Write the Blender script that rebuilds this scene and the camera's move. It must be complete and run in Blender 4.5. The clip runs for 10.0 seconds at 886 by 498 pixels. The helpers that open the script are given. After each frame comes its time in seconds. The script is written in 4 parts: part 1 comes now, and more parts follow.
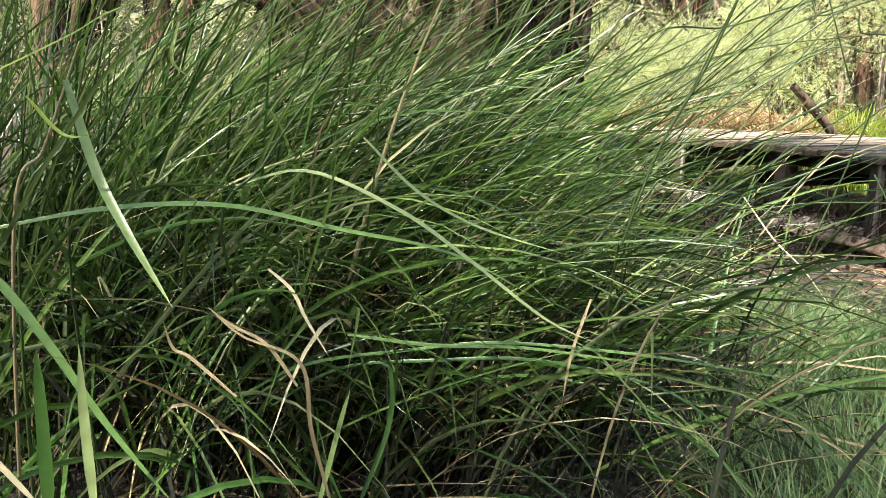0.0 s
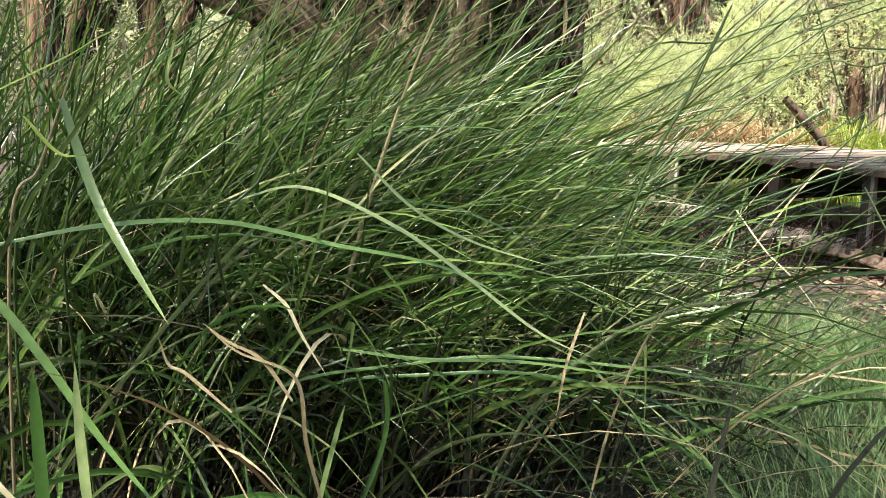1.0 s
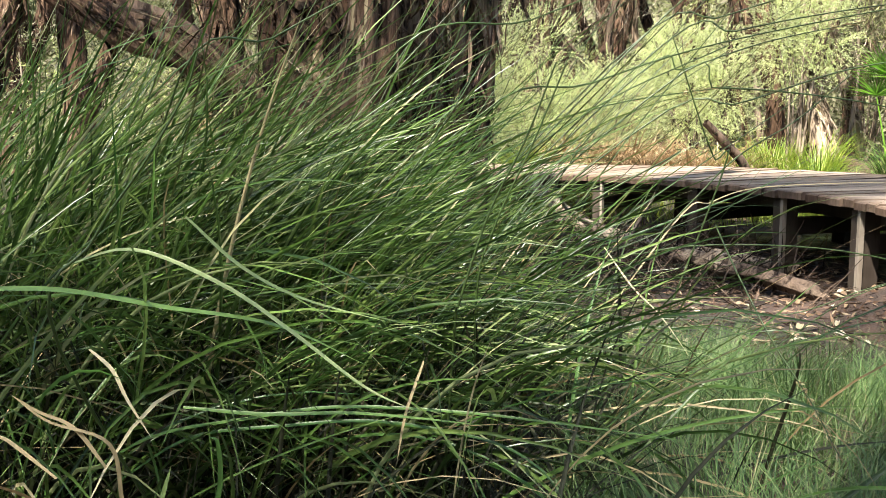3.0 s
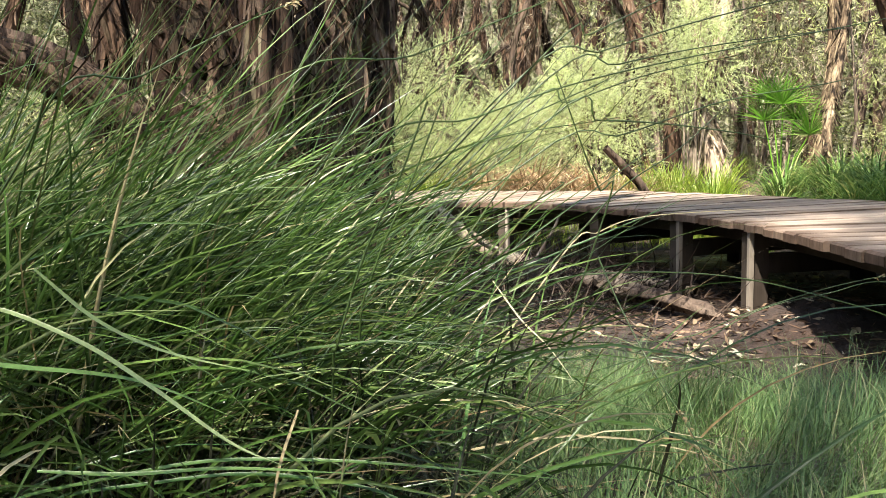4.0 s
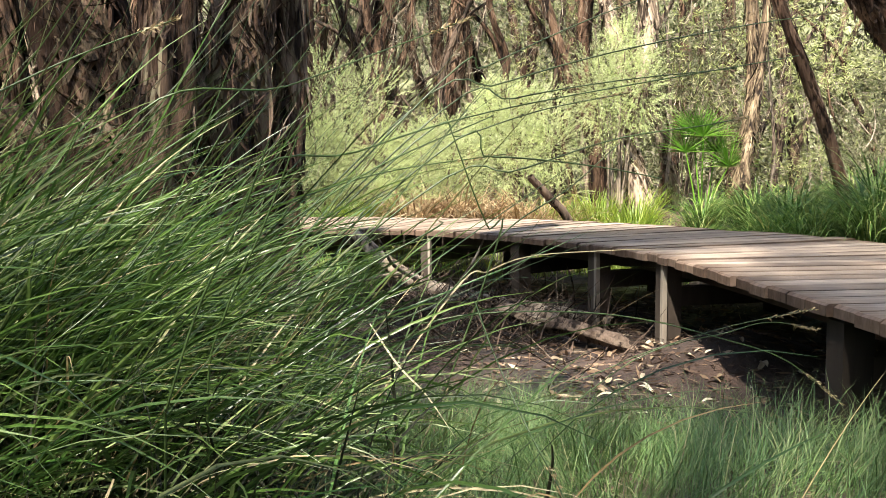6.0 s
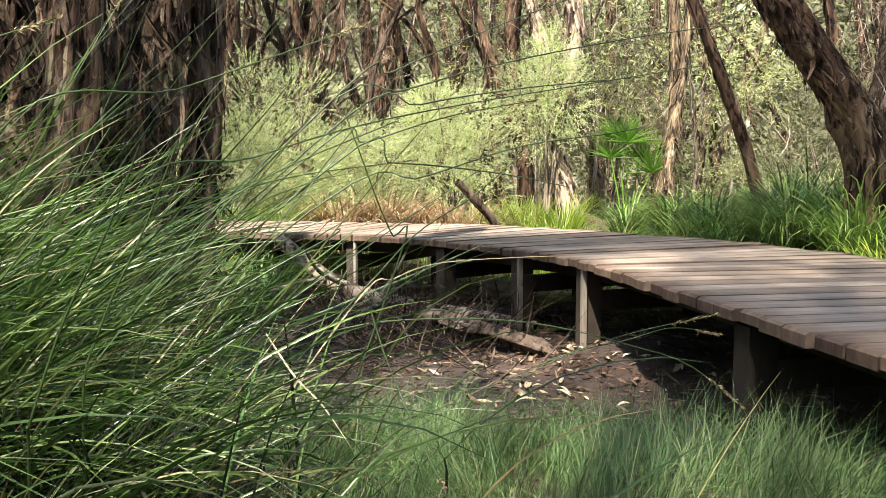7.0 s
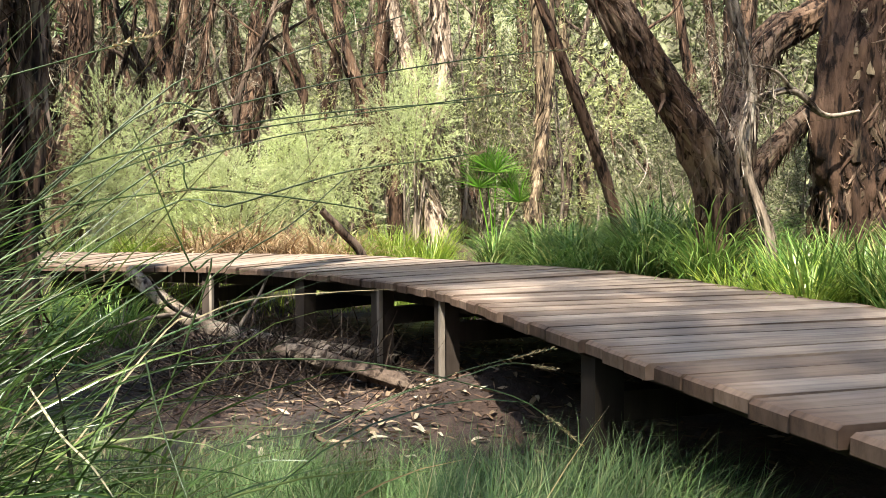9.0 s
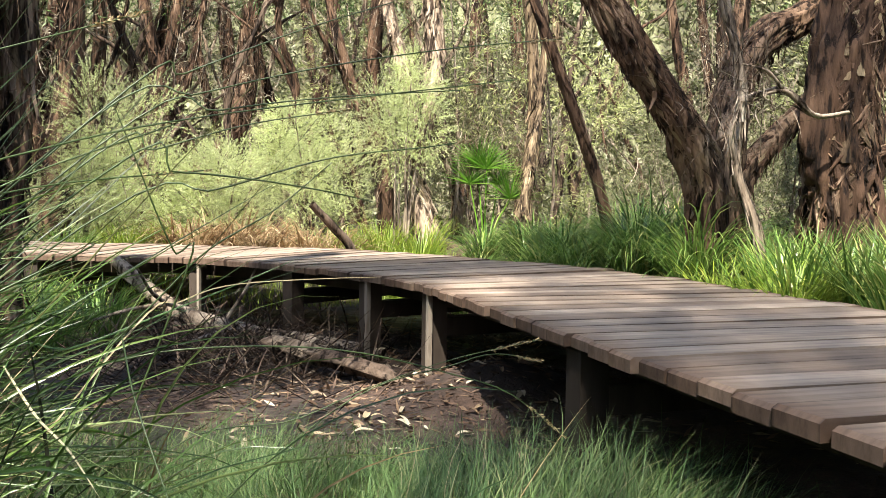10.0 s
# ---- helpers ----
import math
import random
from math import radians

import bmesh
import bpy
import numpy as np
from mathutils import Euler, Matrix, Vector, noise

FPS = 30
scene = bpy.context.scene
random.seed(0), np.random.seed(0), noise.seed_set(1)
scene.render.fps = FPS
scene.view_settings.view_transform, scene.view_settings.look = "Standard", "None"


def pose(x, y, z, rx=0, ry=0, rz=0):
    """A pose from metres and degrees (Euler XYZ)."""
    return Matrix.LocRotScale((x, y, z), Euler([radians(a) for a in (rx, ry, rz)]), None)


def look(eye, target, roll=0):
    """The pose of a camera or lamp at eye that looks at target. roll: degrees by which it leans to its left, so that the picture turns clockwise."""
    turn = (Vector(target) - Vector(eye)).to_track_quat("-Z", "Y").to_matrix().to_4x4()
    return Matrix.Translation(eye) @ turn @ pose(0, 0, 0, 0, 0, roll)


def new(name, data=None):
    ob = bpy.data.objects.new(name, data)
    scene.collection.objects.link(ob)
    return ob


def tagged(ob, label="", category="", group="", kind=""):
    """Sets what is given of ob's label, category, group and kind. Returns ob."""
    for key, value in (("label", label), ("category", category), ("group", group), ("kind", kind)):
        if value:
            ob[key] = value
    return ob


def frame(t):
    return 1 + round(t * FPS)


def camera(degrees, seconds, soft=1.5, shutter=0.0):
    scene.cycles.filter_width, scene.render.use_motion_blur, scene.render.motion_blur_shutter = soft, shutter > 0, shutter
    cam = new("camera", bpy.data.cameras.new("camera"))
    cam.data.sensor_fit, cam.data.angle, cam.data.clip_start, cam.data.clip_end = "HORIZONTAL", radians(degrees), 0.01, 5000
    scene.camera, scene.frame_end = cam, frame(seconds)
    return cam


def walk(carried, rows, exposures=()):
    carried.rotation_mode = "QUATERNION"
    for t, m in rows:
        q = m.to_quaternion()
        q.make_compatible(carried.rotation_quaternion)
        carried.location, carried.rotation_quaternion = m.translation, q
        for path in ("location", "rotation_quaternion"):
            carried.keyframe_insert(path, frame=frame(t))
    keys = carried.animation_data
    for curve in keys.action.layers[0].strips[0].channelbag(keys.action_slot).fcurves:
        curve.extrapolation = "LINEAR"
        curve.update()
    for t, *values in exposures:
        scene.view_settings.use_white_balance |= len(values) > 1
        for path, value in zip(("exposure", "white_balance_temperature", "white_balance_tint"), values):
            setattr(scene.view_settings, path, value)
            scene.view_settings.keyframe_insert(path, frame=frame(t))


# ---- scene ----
cam = camera(55.3, 10.0, soft=0.6)
PATH = [
    (0, (0.199, 0.113, 0.837), (-0.13, 2.05, 0.46), 0.6),
    (0.5, (0.203, 0.109, 0.839), (-0.121, 2.049, 0.477), 0.5),
    (1, (0.202, 0.107, 0.839), (-0.118, 2.051, 0.495), 0.3),
    (1.5, (0.213, 0.1, 0.839), (-0.098, 2.048, 0.508), -0.0),
    (2, (0.243, 0.103, 0.854), (-0.05, 2.054, 0.527), 0.1),
    (3.3, (0.367, 0.104, 0.886), (0.228, 2.081, 0.617), -1.3),
    (3.5, (0.375, 0.111, 0.89), (0.291, 2.093, 0.636), -1.6),
    (4, (0.397, 0.129, 0.897), (0.394, 2.115, 0.663), -1.5),
    (4.5, (0.414, 0.14, 0.899), (0.449, 2.128, 0.688), -1.0),
    (5, (0.431, 0.15, 0.899), (0.519, 2.14, 0.721), -0.4),
    (6.5, (0.553, 0.219, 0.925), (0.756, 2.2, 0.744), -0.6),
    (7, (0.58, 0.219, 0.924), (0.879, 2.189, 0.751), -0.2),
    (7.5, (0.612, 0.249, 0.917), (0.986, 2.208, 0.772), -0.0),
    (8, (0.651, 0.275, 0.914), (1.11, 2.218, 0.797), 0.1),
    (8.5, (0.696, 0.297, 0.92), (1.22, 2.225, 0.815), -0.2),
    (9, (0.736, 0.326, 0.92), (1.308, 2.24, 0.816), -0.1),
    (9.5, (0.755, 0.328, 0.914), (1.34, 2.238, 0.807), 0.2),
    (10, (0.751, 0.331, 0.9), (1.343, 2.238, 0.791), 0.8),
]
walk(cam, [(t, look(eye, target, roll)) for t, eye, target, roll in PATH], [(0.0, 2.35, 6800, 7), (3.0, 2.2, 6800, 7), (10.0, 1.95, 6800, 7)])

# ---- light ----
SUN_EL, SUN_AZ = 55.0, 207.0          # azimuth clockwise from +y
world = bpy.data.worlds.new("sky")
scene.world = world
world.use_nodes = True
wn = world.node_tree
sky = wn.nodes.new("ShaderNodeTexSky")
sky.sky_type, sky.sun_disc = "NISHITA", False
sky.sun_elevation, sky.sun_rotation = radians(SUN_EL), radians(SUN_AZ)
wn.links.new(sky.outputs[0], wn.nodes["Background"].inputs[0])
wn.nodes["Background"].inputs[1].default_value = 0.11
SUN_WAY = Vector((math.sin(radians(SUN_AZ)) * math.cos(radians(SUN_EL)), math.cos(radians(SUN_AZ)) * math.cos(radians(SUN_EL)), math.sin(radians(SUN_EL))))
lamp = bpy.data.lights.new("sun", "SUN")
lamp.energy, lamp.angle, lamp.color = 5.0, radians(1.0), (1.0, 0.95, 0.86)
new("sun", lamp).matrix_world = look(SUN_WAY * 30, (0, 0, 0))

# ---- materials ----


def mat(name):
    m = bpy.data.materials.new(name)
    m.use_nodes = True
    nt = m.node_tree
    return m, nt, nt.nodes["Principled BSDF"]


def node(nt, kind, **inputs):
    n = nt.nodes.new(kind)
    for key, value in inputs.items():
        if key in n.inputs:
            n.inputs[key].default_value = value
    return n


def ramp(nt, source, stops):
    r = nt.nodes.new("ShaderNodeValToRGB")
    el = r.color_ramp.elements
    while len(el) < len(stops):
        el.new(0.5)
    for e, (pos, col) in zip(el, stops):
        e.position, e.color = pos, (*col, 1)
    nt.links.new(source, r.inputs[0])
    return r.outputs[0]


def noise_of(nt, scale, detail=4.0, stretch=(1, 1, 1), rough=0.55, own=True):
    tc = nt.nodes.new("ShaderNodeTexCoord")
    mp = nt.nodes.new("ShaderNodeMapping")
    mp.inputs["Scale"].default_value = stretch
    nt.links.new(tc.outputs["Object"], mp.inputs[0])
    n = node(nt, "ShaderNodeTexNoise", Scale=scale, Detail=detail, Roughness=rough)
    nt.links.new(mp.outputs[0], n.inputs["Vector"])
    return n.outputs["Fac"]


def mixed(nt, fac, a, b, how="MIX"):
    m = nt.nodes.new("ShaderNodeMix")
    m.data_type, m.blend_type = "RGBA", how
    for slot, value in ((m.inputs[0], fac), (m.inputs[6], a), (m.inputs[7], b)):
        if isinstance(value, bpy.types.NodeSocket):
            nt.links.new(value, slot)
        elif isinstance(value, tuple):
            slot.default_value = (*value, 1)
        else:
            slot.default_value = value
    return m.outputs[2]


def bump(nt, bsdf, height, strength, distance):
    b = node(nt, "ShaderNodeBump", Strength=strength, Distance=distance)
    nt.links.new(height, b.inputs["Height"])
    nt.links.new(b.outputs[0], bsdf.inputs["Normal"])


def leaf_mat(name, stops, rough=0.45, through_light=0.35, spread=2.5, single=False):
    """Blades and leaves: a colour for each one, mottled, that lets some light through."""
    m, nt, b = mat(name)
    if single:
        rnd = nt.nodes.new("ShaderNodeObjectInfo").outputs["Random"]
    else:
        rnd = nt.nodes.new("ShaderNodeNewGeometry").outputs["Random Per Island"]
    col = ramp(nt, rnd, stops)
    mott = ramp(nt, noise_of(nt, spread, 3), [(0.3, (0.55, 0.55, 0.55)), (0.7, (1.15, 1.15, 1.1))])
    col = mixed(nt, 1.0, col, mott, "MULTIPLY")
    fine = ramp(nt, noise_of(nt, 60.0, 2), [(0.3, (0.8, 0.8, 0.8)), (0.7, (1.1, 1.1, 1.1))])
    col = mixed(nt, 1.0, col, fine, "MULTIPLY")
    nt.links.new(col, b.inputs["Base Color"])
    b.inputs["Roughness"].default_value = rough
    tr = nt.nodes.new("ShaderNodeBsdfTranslucent")
    nt.links.new(col, tr.inputs[0])
    mx = nt.nodes.new("ShaderNodeMixShader")
    mx.inputs[0].default_value = through_light
    nt.links.new(b.outputs[0], mx.inputs[1])
    nt.links.new(tr.outputs[0], mx.inputs[2])
    nt.links.new(mx.outputs[0], nt.nodes["Material Output"].inputs[0])
    return m


SEDGE = leaf_mat("sedge", [(0.0, (0.02, 0.045, 0.01)), (0.4, (0.06, 0.12, 0.024)), (0.68, (0.115, 0.19, 0.042)), (0.86, (0.2, 0.28, 0.085)), (0.95, (0.36, 0.42, 0.2)), (1.0, (0.52, 0.46, 0.28))], 0.34)
SEDGE_ONE = leaf_mat("sedge_single", [(0.0, (0.04, 0.11, 0.022)), (0.5, (0.1, 0.21, 0.045)), (0.8, (0.18, 0.3, 0.08)), (1.0, (0.32, 0.4, 0.17))], 0.36, single=True)
# dead blades coloured near-black: the shade inside the clump is in this colour
SHADE_THATCH = leaf_mat("dead_thatch_shade", [(0.0, (0.012, 0.014, 0.006)), (0.6, (0.03, 0.034, 0.014)), (0.92, (0.07, 0.06, 0.03)), (1.0, (0.16, 0.12, 0.06))], 0.8, 0.05)
STRAW = leaf_mat("straw", [(0.0, (0.24, 0.16, 0.08)), (0.5, (0.42, 0.31, 0.16)), (1.0, (0.55, 0.46, 0.28))], 0.6, 0.25)
STRAW_ONE = leaf_mat("straw_single", [(0.0, (0.34, 0.25, 0.13)), (0.5, (0.46, 0.38, 0.22)), (1.0, (0.58, 0.52, 0.34))], 0.6, 0.25, single=True)
CULM = leaf_mat("culm", [(0.0, (0.03, 0.06, 0.015)), (0.6, (0.05, 0.085, 0.022)), (1.0, (0.13, 0.13, 0.05))], 0.4, 0.1)
GRASS = leaf_mat("fine_grass", [(0.0, (0.045, 0.1, 0.028)), (0.6, (0.118, 0.205, 0.06)), (0.93, (0.22, 0.28, 0.11)), (1.0, (0.34, 0.29, 0.17))], 0.5, 0.3, 1.5)
TUSSOCK = leaf_mat("tussock", [(0.0, (0.075, 0.17, 0.035)), (0.5, (0.17, 0.29, 0.065)), (0.85, (0.3, 0.4, 0.11)), (1.0, (0.5, 0.45, 0.18))], 0.3, 0.4, 1.2)
LIME = leaf_mat("lime_tussock", [(0.0, (0.14, 0.24, 0.03)), (0.6, (0.28, 0.38, 0.05)), (1.0, (0.42, 0.45, 0.1))], 0.4, 0.45, 1.2)
RUST = leaf_mat("dead_fern", [(0.0, (0.16, 0.09, 0.045)), (0.5, (0.36, 0.23, 0.12)), (1.0, (0.6, 0.48, 0.32))], 0.7, 0.3)
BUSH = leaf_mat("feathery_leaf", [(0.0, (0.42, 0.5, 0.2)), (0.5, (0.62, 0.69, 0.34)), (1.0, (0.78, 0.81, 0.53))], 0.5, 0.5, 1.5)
CROWN = leaf_mat("crown_leaf", [(0.0, (0.05, 0.1, 0.025)), (0.6, (0.1, 0.17, 0.05)), (1.0, (0.2, 0.26, 0.1))], 0.45, 0.35, 0.8)
FAR = leaf_mat("far_leaf", [(0.0, (0.05, 0.052, 0.025)), (0.35, (0.13, 0.145, 0.06)), (0.7, (0.25, 0.26, 0.13)), (1.0, (0.38, 0.33, 0.26))], 0.6, 0.4, 0.4)
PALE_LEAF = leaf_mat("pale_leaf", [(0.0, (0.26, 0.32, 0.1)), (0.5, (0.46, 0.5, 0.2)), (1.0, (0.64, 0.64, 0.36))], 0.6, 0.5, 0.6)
DRY_LEAF = leaf_mat("dry_leaf", [(0.0, (0.14, 0.1, 0.07)), (0.5, (0.32, 0.26, 0.19)), (1.0, (0.52, 0.47, 0.38))], 0.7, 0.3, 0.6)
PALM = leaf_mat("palm_leaf", [(0.0, (0.12, 0.32, 0.03)), (1.0, (0.28, 0.5, 0.08))], 0.35, 0.5)
LITTER = leaf_mat("dead_leaf", [(0.0, (0.2, 0.13, 0.08)), (0.5, (0.4, 0.3, 0.2)), (1.0, (0.65, 0.58, 0.45))], 0.65, 0.1, single=True)
LITTERS = leaf_mat("leaf_litter", [(0.0, (0.05, 0.03, 0.02)), (0.6, (0.13, 0.075, 0.05)), (0.9, (0.26, 0.17, 0.11)), (1.0, (0.45, 0.36, 0.26))], 0.7, 0.1)


def bark_mat(name, stops, lightness=1.0):
    m, nt, b = mat(name)
    rnd = nt.nodes.new("ShaderNodeNewGeometry").outputs["Random Per Island"]
    grain = noise_of(nt, 9.0, 6, (1, 1, 0.12), 0.65)
    patch = noise_of(nt, 2.6, 4, (1, 1, 0.5))
    add = node(nt, "ShaderNodeMath")
    add.operation = "MULTIPLY_ADD"
    nt.links.new(rnd, add.inputs[0])
    add.inputs[1].default_value = 0.55
    nt.links.new(patch, add.inputs[2])
    sub = node(nt, "ShaderNodeMath")
    sub.operation = "SUBTRACT"
    nt.links.new(add.outputs[0], sub.inputs[0])
    sub.inputs[1].default_value = 0.28
    col = ramp(nt, sub.outputs[0], stops)
    streak = ramp(nt, grain, [(0.32, (0.22, 0.18, 0.16)), (0.52, (0.85, 0.82, 0.8)), (0.75, (1.25, 1.2, 1.12))])
    col = mixed(nt, 1.0, col, streak, "MULTIPLY")
    split = noise_of(nt, 17.0, 4, (1, 1, 0.22), 0.6)
    col = mixed(nt, 1.0, col, ramp(nt, split, [(0.4, (0.13, 0.11, 0.1)), (0.49, (1.0, 1.0, 1.0))]), "MULTIPLY")
    nt.links.new(col, b.inputs["Base Color"])
    b.inputs["Roughness"].default_value = 0.85
    b.inputs["Specular IOR Level"].default_value = 0.2
    bump(nt, b, split, 1.0, 0.03)
    return m


BARK = bark_mat("paperbark", [(0.05, (0.035, 0.022, 0.015)), (0.35, (0.1, 0.07, 0.045)), (0.55, (0.2, 0.15, 0.098)), (0.75, (0.33, 0.265, 0.17)), (0.95, (0.56, 0.47, 0.31))])
BARK_DARK = bark_mat("dark_bark", [(0.05, (0.018, 0.011, 0.008)), (0.4, (0.07, 0.04, 0.026)), (0.64, (0.16, 0.1, 0.067)), (0.82, (0.28, 0.2, 0.145)), (0.98, (0.5, 0.4, 0.31))])
BARK_PALE = bark_mat("pale_bark", [(0.05, (0.11, 0.08, 0.055)), (0.35, (0.26, 0.195, 0.145)), (0.6, (0.42, 0.34, 0.265)), (0.95, (0.64, 0.56, 0.46))])
TWIG = bark_mat("twig", [(0.05, (0.025, 0.017, 0.013)), (0.4, (0.075, 0.053, 0.04)), (0.7, (0.15, 0.11, 0.085)), (0.95, (0.3, 0.25, 0.2))])
DEADWOOD = bark_mat("dead_wood", [(0.05, (0.1, 0.075, 0.058)), (0.4, (0.22, 0.175, 0.135)), (0.7, (0.36, 0.305, 0.25)), (0.95, (0.55, 0.49, 0.41))])


def wood_mat(name, stops, stretch, trodden=False):
    m, nt, b = mat(name)
    rnd = nt.nodes.new("ShaderNodeObjectInfo").outputs["Random"]
    grain = noise_of(nt, 14.0, 6, stretch, 0.6)
    stain = noise_of(nt, 2.2, 4)
    col = ramp(nt, rnd, stops)
    col = mixed(nt, 1.0, col, ramp(nt, grain, [(0.28, (0.45, 0.42, 0.4)), (0.5, (0.92, 0.9, 0.88)), (0.72, (1.15, 1.13, 1.1))]), "MULTIPLY")
    col = mixed(nt, 1.0, col, ramp(nt, stain, [(0.3, (0.68, 0.62, 0.58)), (0.6, (1.05, 1.03, 1.0))]), "MULTIPLY")
    nt.links.new(col, b.inputs["Base Color"])
    if trodden:
        # brown grime on the ends of the boards and in their joints
        sep = nt.nodes.new("ShaderNodeSeparateXYZ")
        nt.links.new(nt.nodes.new("ShaderNodeTexCoord").outputs["Object"], sep.inputs[0])
        for axis, start, full, wobble, dirt in ((0, 0.66, 0.79, 0.16, (0.36, 0.27, 0.22)), (1, 0.058, 0.068, 0.012, (0.32, 0.27, 0.24))):
            size = nt.nodes.new("ShaderNodeMath")
            size.operation = "ABSOLUTE"
            nt.links.new(sep.outputs[axis], size.inputs[0])
            shift = nt.nodes.new("ShaderNodeMath")
            shift.operation, shift.inputs[1].default_value = "MULTIPLY_ADD", wobble
            nt.links.new(noise_of(nt, 7.0, 4), shift.inputs[0])
            nt.links.new(size.outputs[0], shift.inputs[2])
            col = mixed(nt, 1.0, col, ramp(nt, shift.outputs[0], [(start + wobble * 0.5, (1.0, 1.0, 1.0)), (full + wobble * 0.5, dirt)]), "MULTIPLY")
        nt.links.new(col, b.inputs["Base Color"])
    b.inputs["Roughness"].default_value = 0.75
    b.inputs["Specular IOR Level"].default_value = 0.3
    bump(nt, b, grain, 0.5, 0.004)
    return m


PLANK = wood_mat("weathered_plank", [(0.0, (0.18, 0.138, 0.113)), (0.5, (0.26, 0.208, 0.174)), (1.0, (0.34, 0.285, 0.245))], (0.1, 3.0, 1.0), True)
# timber colour lowered to carry part of the shade under the deck
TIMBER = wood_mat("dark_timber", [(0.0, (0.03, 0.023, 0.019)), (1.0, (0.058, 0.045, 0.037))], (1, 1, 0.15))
BATTEN = wood_mat("grey_batten", [(0.0, (0.22, 0.19, 0.165)), (1.0, (0.3, 0.27, 0.235))], (2, 2, 0.15))


def soil_mat():
    m, nt, b = mat("soil")
    big = noise_of(nt, 1.3, 5)
    mid = noise_of(nt, 9.0, 6, rough=0.7)
    fine = noise_of(nt, 70.0, 4)
    col = ramp(nt, big, [(0.35, (0.014, 0.01, 0.008)), (0.5, (0.032, 0.02, 0.016)), (0.65, (0.085, 0.052, 0.039))])
    col = mixed(nt, 1.0, col, ramp(nt, mid, [(0.3, (0.5, 0.45, 0.42)), (0.7, (1.3, 1.25, 1.2))]), "MULTIPLY")
    col = mixed(nt, 1.0, col, ramp(nt, fine, [(0.3, (0.6, 0.6, 0.6)), (0.7, (1.25, 1.25, 1.25))]), "MULTIPLY")
    nt.links.new(col, b.inputs["Base Color"])
    rough = ramp(nt, big, [(0.36, (0.35, 0.35, 0.35)), (0.5, (0.9, 0.9, 0.9))])
    nt.links.new(rough, b.inputs["Roughness"])
    bump(nt, b, mid, 1.0, 0.05)
    return m


SOIL = soil_mat()

# ---- mesh helpers ----
RNG = np.random.default_rng(7)


def mesh_np(name, verts, quads, material, smooth=False):
    me = bpy.data.meshes.new(name)
    verts, quads = np.asarray(verts, np.float32), np.asarray(quads, np.int32)
    me.vertices.add(len(verts))
    me.vertices.foreach_set("co", verts.ravel())
    me.loops.add(quads.size)
    me.loops.foreach_set("vertex_index", quads.ravel())
    me.polygons.add(len(quads))
    me.polygons.foreach_set("loop_start", np.arange(0, quads.size, 4, dtype=np.int32))
    me.polygons.foreach_set("use_smooth", np.full(len(quads), smooth))
    me.update(calc_edges=True)
    me.materials.append(material)
    return me


def part(name, me, parent, label=""):
    ob = new(name, me)
    ob.parent = parent
    return tagged(ob, label)


def joined(chunks):
    """Several (verts, quads) as one."""
    vs, fs, base = [], [], 0
    for v, f in chunks:
        vs.append(v), fs.append(f + base)
        base += len(v)
    return np.concatenate(vs), np.concatenate(fs)


def u(a, b, n):
    return RNG.uniform(a, b, n)


def ribbons(base, az, length, tilt, bend, width, n=8, power=1.4, drift=0.0, fold=0.25, twist=0.0):
    """Arching blades: az is the way they lean (radians from +x), tilt the angle from upright at the foot and bend what is added to the tip."""
    base = np.asarray(base, float)
    N = len(base)
    s = np.linspace(0, 1, n + 1)[None, :]
    th = tilt[:, None] + bend[:, None] * s ** power
    a = az[:, None] + np.broadcast_to(drift, (N,))[:, None] * s
    step = length[:, None] / n
    d = np.stack([np.sin(th) * np.cos(a), np.sin(th) * np.sin(a), np.cos(th)], -1)
    mid = 0.5 * (d[:, 1:] + d[:, :-1]) * step[..., None]
    c = np.concatenate([np.zeros((N, 1, 3)), np.cumsum(mid, 1)], 1) + base[:, None, :]
    side = np.stack([-np.sin(a), np.cos(a), np.zeros_like(a)], -1)
    up = np.cross(d, side)
    tw = (RNG.normal(0, 1, N)[:, None] * twist + RNG.normal(0, 0.5, N)[:, None] * twist * s)[..., None]
    side, up = side * np.cos(tw) + up * np.sin(tw), up * np.cos(tw) - side * np.sin(tw)
    w = 0.5 * width[:, None] * np.clip(np.minimum(0.55 + 1.2 * s, 1.0) * (1 - s ** 3), 0.04, 1)
    off = side * w[..., None]
    low = -up * (w * fold)[..., None]
    V = np.stack([c - off, c + low, c + off], 2)
    V = V.reshape(-1, 3)
    i = (np.arange(N)[:, None] * (n + 1) + np.arange(n)[None, :]) * 3
    F = np.concatenate([np.stack([i, i + 1, i + 4, i + 3], -1).reshape(-1, 4), np.stack([i + 1, i + 2, i + 5, i + 4], -1).reshape(-1, 4)])
    return V, F


def leaves(pos, way, length, width):
    """Small pointed leaves, one quad each."""
    N = len(pos)
    way = way / (np.linalg.norm(way, axis=1, keepdims=True) + 1e-9)
    side = np.cross(way, RNG.normal(size=(N, 3)))
    side /= np.linalg.norm(side, axis=1, keepdims=True) + 1e-9
    L, W = np.broadcast_to(length, (N,))[:, None], np.broadcast_to(width, (N,))[:, None]
    mid = pos + way * L * 0.45
    V = np.stack([pos, mid + side * W / 2, pos + way * L, mid - side * W / 2], 1).reshape(-1, 3)
    return V, np.arange(4 * N).reshape(N, 4)


